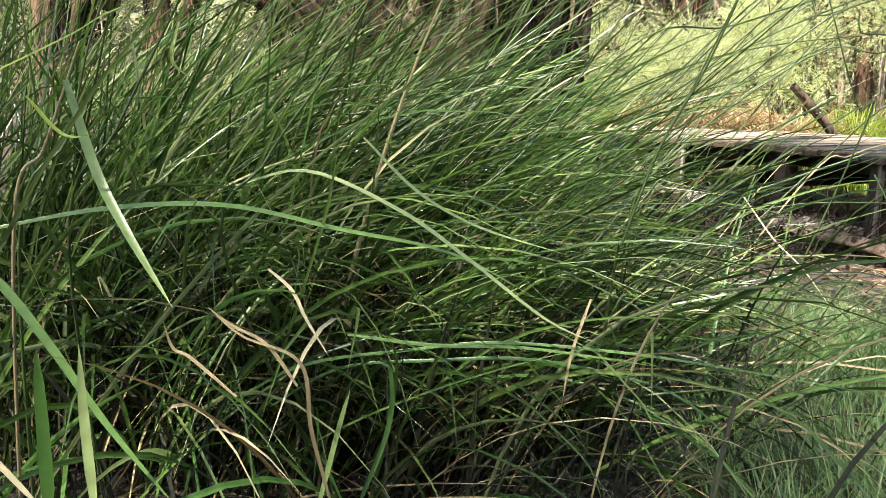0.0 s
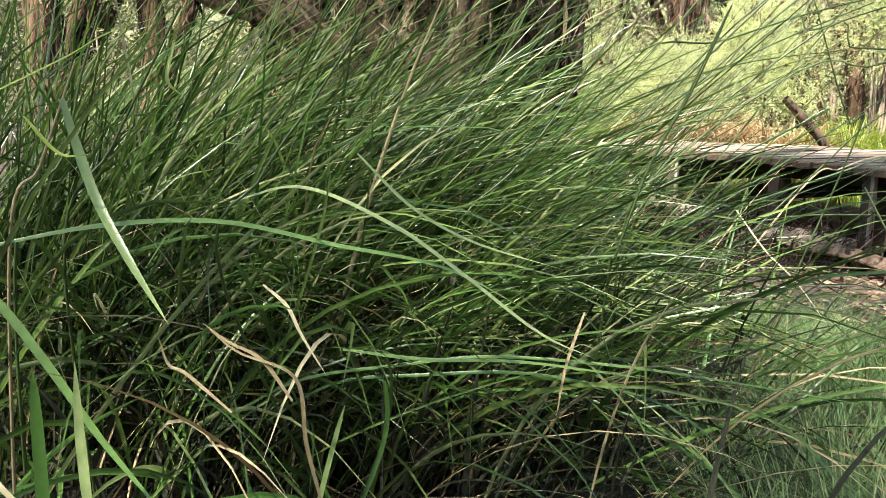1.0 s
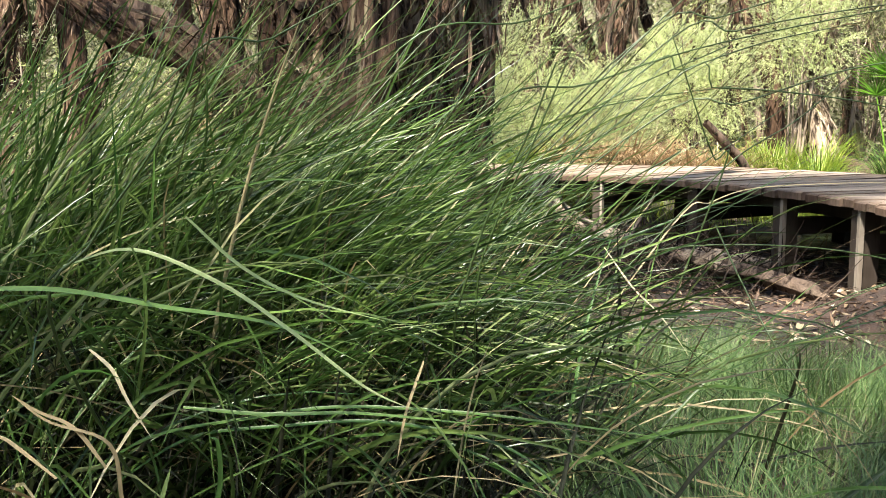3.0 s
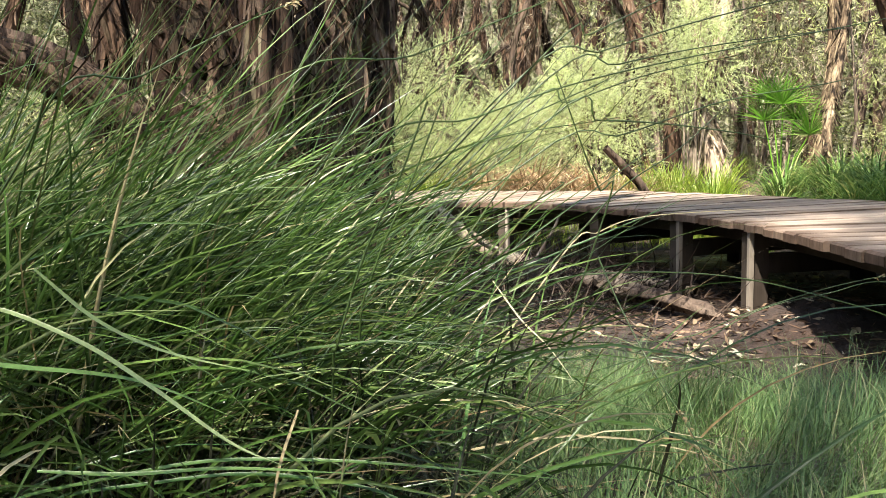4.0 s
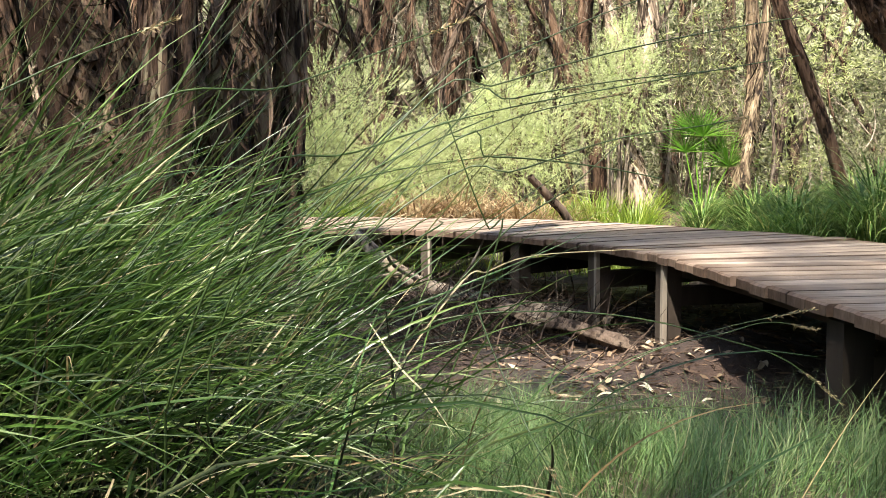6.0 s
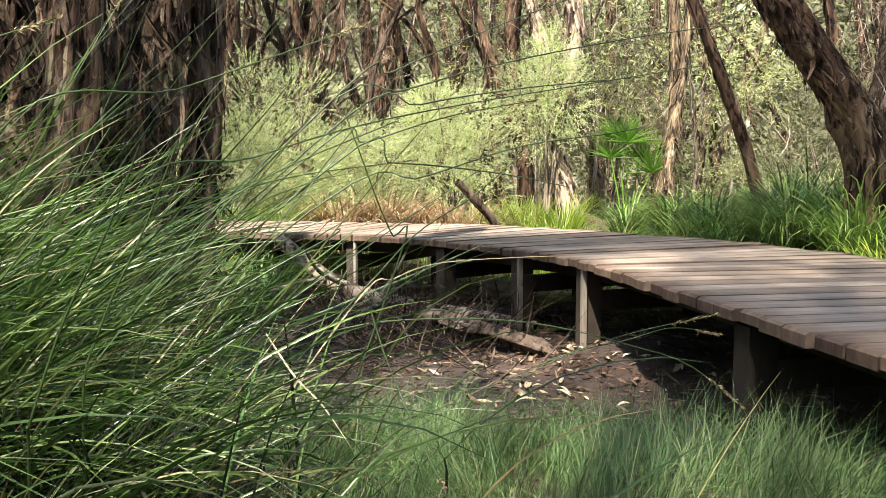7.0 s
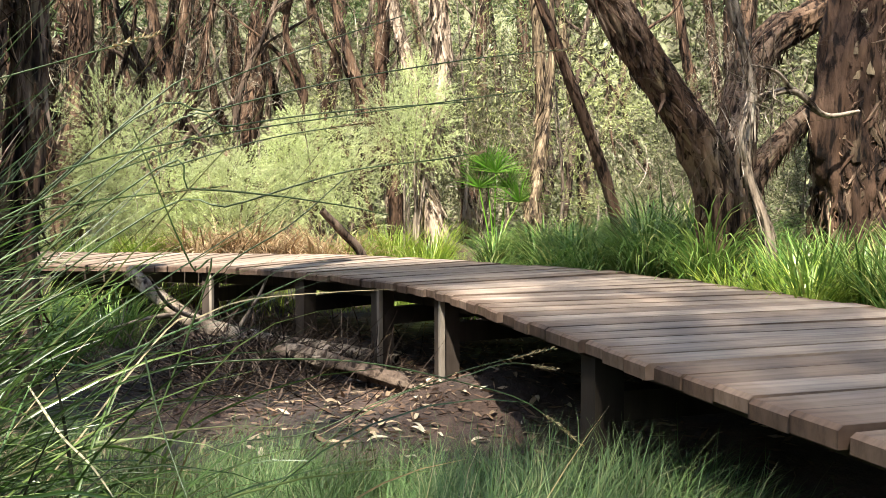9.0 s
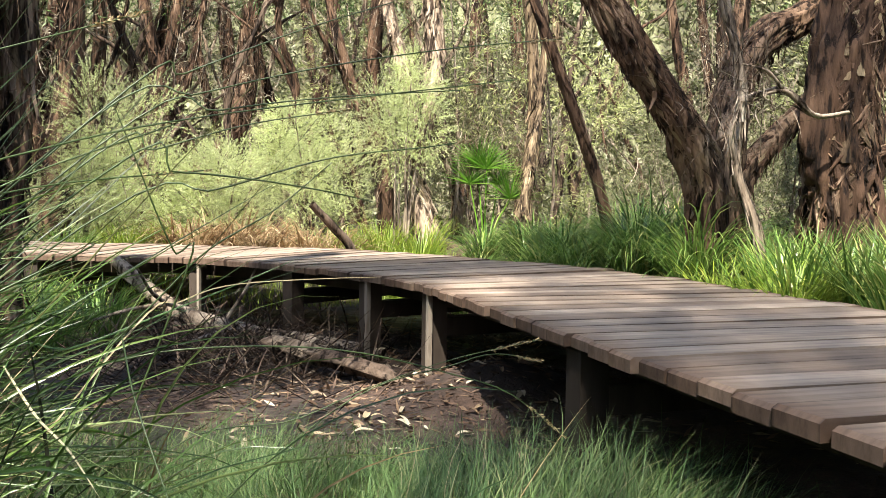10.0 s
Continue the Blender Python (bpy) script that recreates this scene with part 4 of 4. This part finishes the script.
for cx, cy, cz, r, n in ((2.85, 9.1, 2.7, 0.6, 260), (3.4, 9.2, 1.7, 0.5, 200), (4.6, 9.2, 1.9, 0.7, 260), (3.74, 4.4, 1.55, 0.22, 170), (1.2, 10.6, 2.4, 0.9, 260), (-1.9, 8.2, 1.2, 0.8, 260), (5.2, 6.6, 1.5, 0.8, 240), (-0.2, 9.0, 1.6, 0.6, 160)):
    c = np.stack([RNG.normal(cx, r * 0.6, n), RNG.normal(cy, r * 0.5, n), RNG.normal(cz, r * 0.7, n)], -1)
    v, f = ribbons(c, u(0, 6.28, n), u(0.15, 0.7, n) * (0.5 + r), u(0.2, 2.8, n), u(-0.8, 0.8, n), u(0.003, 0.009, n), 6, 1.2, RNG.normal(0, 1.2, n), 0.9)
    tagged(new("dead_twigs", mesh_np("dead_twigs", v, f, DEADWOOD)), "tangle of fine dead grey twigs", "twigs", "dead twig tangles", "stuff")

# ---- leaf litter ----
n = 5200
lx, ly = RNG.normal(1.75, 0.8, n), RNG.normal(4.6, 1.1, n)
lp = on_ground(lx, ly, -0.008)
lw = np.stack([RNG.normal(size=n), RNG.normal(size=n), RNG.normal(0, 0.25, n)], -1)
v, f = leaves(lp, lw, u(0.02, 0.1, n), u(0.005, 0.018, n))
tagged(new("leaf_litter", mesh_np("leaf_litter", v, f, LITTERS)), "brown scraps of bark and leaves on the mud", "litter", kind="stuff")
DEAD = []
for k in range(4):
    L, W = (0.07, 0.085, 0.06, 0.1)[k], (0.026, 0.022, 0.03, 0.024)[k]
    xs = np.linspace(-0.5, 0.5, 7)
    half = np.sqrt(np.clip(0.25 - xs ** 2, 0.004, 1)) * W
    zz = 0.012 + 0.25 * W * np.sin(xs * 5 + k)
    vv = np.concatenate([np.stack([xs * L, -half, zz + half * 0.5], -1), np.stack([xs * L, 0 * xs, zz], -1), np.stack([xs * L, half, zz + half * 0.5], -1)])
    ff = [(r * 7 + i, r * 7 + i + 1, r * 7 + i + 8, r * 7 + i + 7) for r in (0, 1) for i in range(6)]
    DEAD.append(mesh_np("fallen_leaf", vv, ff, LITTER))
rs = random.Random(3)
for k in range(110):
    x, y = rs.gauss(1.75, 0.45), rs.gauss(3.9, 0.55)
    if y < 3.1 or x > 2.9:
        continue
    ob = new("fallen_leaf", DEAD[k % 4])
    ob.matrix_basis = pose(x, y, float(ground_z(x, y)) + 0.004, rs.uniform(-15, 15), rs.uniform(-15, 15), rs.uniform(0, 360)) @ Matrix.Scale(rs.uniform(0.6, 1.15), 4)
    tagged(ob, "dry pale fallen leaf lying on the mud", "leaf", "fallen leaves")

# ---- fine grass ----
n = 85000
x, y = u(-1.6, 2.6, n), u(0.9, 5.2, n)
q = np.stack([x * 1.3, y * 1.3, 0 * x + 9], -1)
edge = 3.15 + 0.22 * vnoise(q) + np.where(x < 0.7, (0.7 - x) * 1.0, 0) - np.where(x > 1.6, (x - 1.6) * 0.55, 0)
ok = (y < edge + RNG.normal(0, 0.08, n)) & (x < 2.2) & ((x > 0.4) | (y > 2.2))
x, y = x[ok], y[ok]
n = len(x)
swirl = vnoise(np.stack([x * 2.2, y * 2.2, 0 * x + 4], -1)) * 2.5
v, f = ribbons(on_ground(x, y, 0.01), swirl + RNG.normal(0, 0.9, n), u(0.1, 0.33, n), np.abs(RNG.normal(0.3, 0.25, n)), u(0.5, 2.2, n), u(0.0014, 0.0028, n), 5, 1.3, RNG.normal(0, 0.6, n))
tagged(new("fine_grass", mesh_np("fine_grass", v, f, GRASS)), "soft fine blue-green grass on the bank of the mud", "grass", kind="stuff")

n = 9000
x, y = u(-0.6, 3.2, n), u(7.3, 9.2, n)
ok = y > 8.05 - 0.3 * np.clip(x, 0, 3)
x, y = x[ok], y[ok]
n = len(x)
v, f = ribbons(on_ground(x, y, 0.01), u(0, 6.28, n), u(0.1, 0.26, n), np.abs(RNG.normal(0.25, 0.2, n)), u(0.3, 1.4, n), u(0.003, 0.006, n), 3, 1.5, RNG.normal(0, 0.4, n))
tagged(new("short_grass", mesh_np("short_grass", v, f, LIME)), "short sunlit yellow-green grass past the boardwalk", "grass", kind="stuff")

# ---- the sedge ----
sedge = tagged(new("sedge_clump"), "large clump of long arching green sedge with dry straw blades", "sedge")


def sedge_blades(n, cx, cy, sx, sy, az, az_sd, length, tilt, bend, width, material, segs=9):
    x, y = RNG.normal(cx, sx, n), RNG.normal(cy, sy, n)
    v, f = ribbons(on_ground(x, y, 0.03), RNG.normal(az, az_sd, n), u(*length, n), np.clip(RNG.normal(tilt[0], tilt[1], n), 0.02, 1.2), u(*bend, n), u(*width, n), segs, 1.5, RNG.normal(0, 0.35, n), 0.25, 0.9)
    return mesh_np("foliage", v, f, material)


def stuff(me, label):
    return tagged(part("foliage", me, sedge, label), kind="stuff")


stuff(sedge_blades(2300, -0.74, 1.95, 0.3, 0.26, 0.05, 0.4, (0.75, 1.3), (0.5, 0.2), (0.5, 1.6), (0.004, 0.0095), SEDGE, 11), "long arching green blades")
stuff(sedge_blades(800, -0.4, 1.95, 0.28, 0.25, 0.05, 0.8, (0.55, 1.05), (0.42, 0.2), (0.5, 1.7), (0.004, 0.009), SEDGE), "arching green blades")
stuff(sedge_blades(600, -0.42, 1.72, 0.34, 0.2, -0.7, 0.6, (0.55, 1.0), (0.5, 0.22), (0.8, 1.9), (0.005, 0.01), SEDGE), "drooping green blades")
stuff(sedge_blades(520, -1.0, 1.55, 0.25, 0.28, 0.3, 1.4, (0.7, 1.15), (0.2, 0.14), (0.1, 1.0), (0.004, 0.009), SEDGE), "upright green blades")
stuff(sedge_blades(420, -0.35, 1.75, 0.4, 0.25, -0.2, 1.2, (0.35, 1.0), (0.7, 0.3), (0.4, 1.7), (0.0025, 0.006), STRAW), "dry straw blades")
stuff(sedge_blades(120, -0.45, 1.85, 0.32, 0.25, 0.05, 0.35, (1.15, 1.8), (0.66, 0.2), (0.0, 0.4), (0.0025, 0.004), CULM, 8), "thin dark flowering stems")
# dark thatch that deepens the shade at the clump's foot
stuff(sedge_blades(2600, -0.4, 1.7, 0.36, 0.2, 0.0, 1.5, (0.25, 0.62), (0.35, 0.25), (0.2, 1.3), (0.004, 0.009), SHADE_THATCH), "dead thatch at the foot, near-black to stand for the inner shade")
# blades that stand out singly
for k in range(230):
    az, tl = RNG.normal(-0.6, 0.9), abs(RNG.normal(0.6, 0.3))
    base = on_ground(np.array([RNG.normal(-0.5, 0.4)]), np.array([RNG.normal(1.62, 0.2)]), 0.03)
    v, f = ribbons(base, np.array([az]), u(0.5, 1.0, 1), np.array([tl]), u(0.4, 1.9, 1), u(0.005, 0.0105, 1), 12, 1.5, RNG.normal(0, 0.4, 1), 0.25, 0.8)
    part("blade", mesh_np("blade", v, f, STRAW_ONE if k % 7 == 0 else SEDGE_ONE), sedge, "dry bleached straw" if k % 7 == 0 else "")
G_, S_, L_, C_, H_ = SEDGE_ONE, STRAW_ONE, LIME, CULM, None


def hero(name, material, width, points):
    """One blade or flowering stem of the sedge along its own line."""
    c = spline(points, 26)
    t, a, b = frames_of(c)
    s = np.linspace(0, 1, 27)
    if name == "culm":
        v, f = tube(points, (width / 2, width / 2.2, width / 3.5), 26, 6)
    else:
        side = np.cross(t, np.array([0.15, -0.5, 0.85]))
        side /= np.linalg.norm(side, axis=1, keepdims=True)
        w = 0.5 * width * np.clip(np.minimum(0.6 + 2 * s, 1) * (1 - s ** 4), 0.05, 1)
        low = np.cross(t, side) * (w * 0.4)[:, None]
        v = np.stack([c - side * w[:, None], c + low, c + side * w[:, None]], 1).reshape(-1, 3)
        i = np.arange(26) * 3
        f = np.concatenate([np.stack([i, i + 1, i + 4, i + 3], -1), np.stack([i + 1, i + 2, i + 5, i + 4], -1)])
    ob = part(name, mesh_np(name, v, f, material or CULM, True), sedge, "dry bleached straw" if material is STRAW_ONE else "")
    if material is None:
        ln = np.linalg.norm(np.diff(c, axis=0), axis=1).sum()
        q = u(1 - min(0.5, 0.16 / ln), 1.0, 90) * 26
        k = np.minimum(q.astype(int), 25)
        p = c[k] + (c[k + 1] - c[k]) * (q - k)[:, None]
        v, f = leaves(p + RNG.normal(0, 0.0015, (90, 3)), t[k] + RNG.normal(0, 0.35, (90, 3)), u(0.006, 0.014, 90), u(0.002, 0.004, 90))
        part("seed_head", mesh_np("seed_head", v, f, STRAW), ob, "pale straw-coloured seed head")


hero("blade", G_, 0.008, [(-0.4, 0.86, 0.69), (-0.29, 0.91, 0.71), (-0.18, 0.96, 0.71), (-0.07, 1.01, 0.68), (0.05, 1.05, 0.65), (0.15, 1.09, 0.59)])
hero("blade", G_, 0.006, [(-0.28, 1.19, 0.4), (-0.17, 1.18, 0.46), (-0.04, 1.17, 0.49), (0.09, 1.17, 0.51), (0.25, 1.16, 0.51), (0.39, 1.15, 0.5), (0.58, 1.14, 0.48)])
hero("blade", G_, 0.006, [(-0.23, 1.19, 0.39), (-0.13, 1.2, 0.45), (-0, 1.2, 0.47), (0.14, 1.2, 0.48), (0.29, 1.19, 0.46), (0.36, 1.17, 0.43), (0.39, 1.14, 0.4)])
hero("blade", G_, 0.01, [(-0.32, 0.9, 0.84), (-0.28, 0.88, 0.75), (-0.23, 0.85, 0.69), (-0.18, 0.83, 0.63)])
hero("blade", G_, 0.006, [(-0.21, 1.05, 0.72), (-0.12, 1.05, 0.74), (-0.01, 1.04, 0.7), (0.07, 1.03, 0.65), (0.16, 1.01, 0.59), (0.22, 0.99, 0.57)])
hero("culm", C_, 0.0042, [(-0.12, 1.25, 0.15), (-0.22, 1.04, 0.63), (-0.17, 1.05, 0.75), (-0.11, 1.07, 0.84), (-0.06, 1.08, 0.92), (-0.04, 1.08, 0.97)])
hero("culm", C_, 0.004, [(0.2, 1.35, 0.15), (0.24, 1.26, 0.59), (0.25, 1.24, 0.64), (0.29, 1.25, 0.76), (0.34, 1.25, 0.86), (0.38, 1.25, 0.96)])
hero("blade", S_, 0.0042, [(-0.04, 0.87, 0.42), (-0.06, 0.87, 0.5), (-0.07, 0.87, 0.57), (-0.12, 0.85, 0.6), (-0.15, 0.84, 0.63)])
hero("blade", S_, 0.0042, [(-0.07, 0.86, 0.55), (-0.1, 0.86, 0.59), (-0.13, 0.85, 0.61), (-0.15, 0.84, 0.63)])
hero("blade", S_, 0.0042, [(-0.14, 0.97, 0.64), (-0.11, 0.96, 0.62), (-0.09, 0.95, 0.59), (-0.06, 0.94, 0.55)])
hero("blade", S_, 0.004, [(0.21, 1.15, 0.58), (0.19, 1.12, 0.52), (0.18, 1.1, 0.46)])
hero("blade", G_, 0.008, [(-0.31, 0.72, 0.7), (-0.28, 0.73, 0.67), (-0.24, 0.73, 0.62), (-0.19, 0.73, 0.55), (-0.13, 0.73, 0.48)])
hero("blade", G_, 0.01, [(-0.18, 0.63, 0.53), (-0.18, 0.63, 0.56), (-0.18, 0.63, 0.62), (-0.18, 0.63, 0.65)])
hero("blade", G_, 0.008, [(-0.17, 0.67, 0.51), (-0.18, 0.68, 0.58), (-0.18, 0.68, 0.64)])
hero("blade", L_, 0.0022, [(-0.1, 0.5, 0.84), (-0.06, 0.51, 0.86), (-0.04, 0.51, 0.87), (-0.02, 0.52, 0.88)])
hero("blade", L_, 0.0022, [(-0.02, 0.55, 0.87), (-0.02, 0.54, 0.85), (-0.01, 0.54, 0.84)])
hero("blade", L_, 0.0022, [(-0.1, 0.53, 0.83), (-0.08, 0.53, 0.81), (-0.06, 0.53, 0.81)])
hero("blade", G_, 0.006, [(-0.04, 0.96, 0.37), (-0.01, 0.99, 0.46), (-0.01, 1, 0.52), (-0.02, 1, 0.53)])
hero("blade", G_, 0.006, [(-0.07, 0.91, 0.39), (-0.05, 0.93, 0.48), (-0.04, 0.94, 0.52)])
hero("blade", S_, 0.0042, [(-0.16, 0.92, 0.51), (-0.21, 0.92, 0.55), (-0.23, 0.92, 0.56), (-0.24, 0.92, 0.59)])
hero("blade", S_, 0.0042, [(-0.21, 0.61, 0.58), (-0.19, 0.61, 0.56), (-0.17, 0.61, 0.54)])
hero("blade", G_, 0.005, [(-0.05, 1.04, 0.78), (0.01, 1.05, 0.72), (0.08, 1.06, 0.68), (0.18, 1.07, 0.65)])
hero("blade", G_, 0.006, [(-0.08, 1.07, 0.54), (0.02, 1.08, 0.53), (0.14, 1.09, 0.53), (0.3, 1.11, 0.51)])
hero("culm", C_, 0.004, [(0.25, 1.5, 0.15), (0.26, 1.42, 0.59), (0.29, 1.41, 0.72), (0.35, 1.41, 0.85), (0.4, 1.4, 0.97)])
hero("culm", C_, 0.0042, [(-0.35, 1.9, 0.1), (0.62, 2.14, 1.09), (0.76, 2.18, 1.16), (0.98, 2.19, 1.26), (1.21, 2.21, 1.35)])
hero("culm", H_, 0.004, [(-0.35, 1.9, 0.1), (0.56, 2.16, 1.04), (0.79, 2.18, 1.12), (1.04, 2.19, 1.19), (1.34, 2.18, 1.25), (1.61, 2.18, 1.29)])
hero("culm", C_, 0.004, [(-0.35, 1.9, 0.1), (0.62, 2.19, 1.03), (0.83, 2.21, 1.09), (1.07, 2.21, 1.13), (1.37, 2.2, 1.16)])
hero("culm", H_, 0.004, [(-0.35, 1.9, 0.1), (0.56, 2.14, 0.96), (0.7, 2.16, 1), (0.89, 2.17, 1.06), (1.1, 2.17, 1.1)])
hero("culm", C_, 0.004, [(-0.35, 1.9, 0.1), (0.61, 1.99, 0.94), (0.74, 1.99, 0.95), (0.88, 1.99, 0.94), (1.02, 1.99, 0.92), (1.12, 2, 0.9)])
hero("culm", H_, 0.004, [(-0.35, 1.9, 0.1), (0.59, 2.12, 0.86), (0.82, 2.11, 0.92), (1.05, 2.11, 0.99), (1.26, 2.11, 1.02), (1.37, 2.14, 1.04)])
hero("culm", C_, 0.004, [(0.5, 1.9, 0.1), (0.76, 2, 0.76), (0.74, 1.98, 0.8), (0.71, 1.97, 0.87), (0.67, 1.96, 0.98), (0.64, 1.95, 1.06)])
hero("culm", C_, 0.004, [(0.2, 1.9, 0.2), (0.68, 2.02, 0.68), (0.8, 2.04, 0.8), (0.93, 2.06, 0.88), (1.05, 2.08, 0.98)])
hero("culm", H_, 0.004, [(0.2, 1.8, 0.15), (0.5, 2.22, 0.5), (0.64, 2.22, 0.56), (0.78, 2.21, 0.58), (0.98, 2.19, 0.58), (1.15, 2.17, 0.56), (1.34, 2.15, 0.51), (1.48, 2.14, 0.46), (1.62, 2.13, 0.35)])
hero("culm", H_, 0.003, [(0.4, 1.85, 0.15), (0.73, 2.2, 0.37), (0.98, 2.17, 0.42), (1.15, 2.18, 0.48), (1.35, 2.17, 0.54), (1.56, 2.16, 0.58)])
hero("culm", H_, 0.003, [(0.6, 1.95, 0.15), (1.09, 2.19, 0.44), (1.34, 2.15, 0.53), (1.45, 2.16, 0.55), (1.56, 2.16, 0.53)])
hero("blade", G_, 0.006, [(0.2, 1.8, 0.15), (0.4, 2.1, 0.58), (0.55, 2.09, 0.61), (0.71, 2.09, 0.67), (0.86, 2.08, 0.73), (1, 2.08, 0.79)])
hero("blade", S_, 0.004, [(0.3, 1.8, 0.2), (0.66, 2.02, 0.65), (0.75, 2.05, 0.7), (0.85, 2.07, 0.73), (1.04, 2.07, 0.74), (1.16, 2.08, 0.74)])
hero("blade", S_, 0.0042, [(0.49, 1.76, 0.64), (0.54, 1.72, 0.57), (0.59, 1.69, 0.52), (0.64, 1.65, 0.45)])
hero("culm", H_, 0.003, [(0.67, 1.62, 0.7), (0.69, 1.54, 0.63), (0.73, 1.45, 0.53), (0.76, 1.37, 0.47), (0.78, 1.29, 0.41)])
hero("culm", C_, 0.004, [(0.3, 1.7, 0.1), (0.29, 1.62, 0.62), (0.46, 1.66, 0.74), (0.61, 1.7, 0.82), (0.62, 1.74, 0.83)])
hero("culm", C_, 0.004, [(-0.35, 1.9, 0.1), (0.21, 1.75, 0.86), (0.47, 1.86, 0.96), (0.78, 1.96, 1.05), (1.45, 2.06, 1.17)])
hero("culm", H_, 0.004, [(-0.35, 1.9, 0.1), (0.06, 1.66, 0.96), (0.36, 1.77, 1.08), (0.7, 1.88, 1.22)])
hero("culm", H_, 0.004, [(-0.6, 1.8, 0.1), (-0.24, 1.46, 0.93), (-0.09, 1.54, 1.03), (0.04, 1.61, 1.11), (0.18, 1.68, 1.18)])
hero("culm", C_, 0.004, [(-0.55, 1.1, 0.15), (-0.46, 1, 0.66), (-0.41, 1.03, 0.77), (-0.39, 1.05, 0.87), (-0.37, 1.07, 0.95)])
hero("culm", C_, 0.0042, [(-0.5, 1.2, 0.15), (-0.43, 1.05, 0.65), (-0.37, 1.07, 0.78), (-0.31, 1.09, 0.9), (-0.28, 1.09, 0.95)])
hero("culm", S_, 0.004, [(-0.5, 1, 0.15), (-0.4, 0.91, 0.68), (-0.37, 0.93, 0.77), (-0.34, 0.96, 0.88)])
hero("culm", C_, 0.004, [(-0.1, 1.6, 0.15), (-0.02, 1.47, 0.59), (0.1, 1.52, 0.74), (0.21, 1.57, 0.9), (0.27, 1.6, 1)])
hero("culm", C_, 0.004, [(-0.1, 1.7, 0.15), (0.06, 1.6, 0.62), (0.26, 1.69, 0.77), (0.49, 1.8, 0.92), (0.74, 1.89, 1.03)])
hero("culm", H_, 0.004, [(-0.2, 1.7, 0.15), (0.01, 1.59, 0.64), (0.2, 1.76, 0.8), (0.48, 1.93, 0.91), (0.81, 2.1, 0.96)])
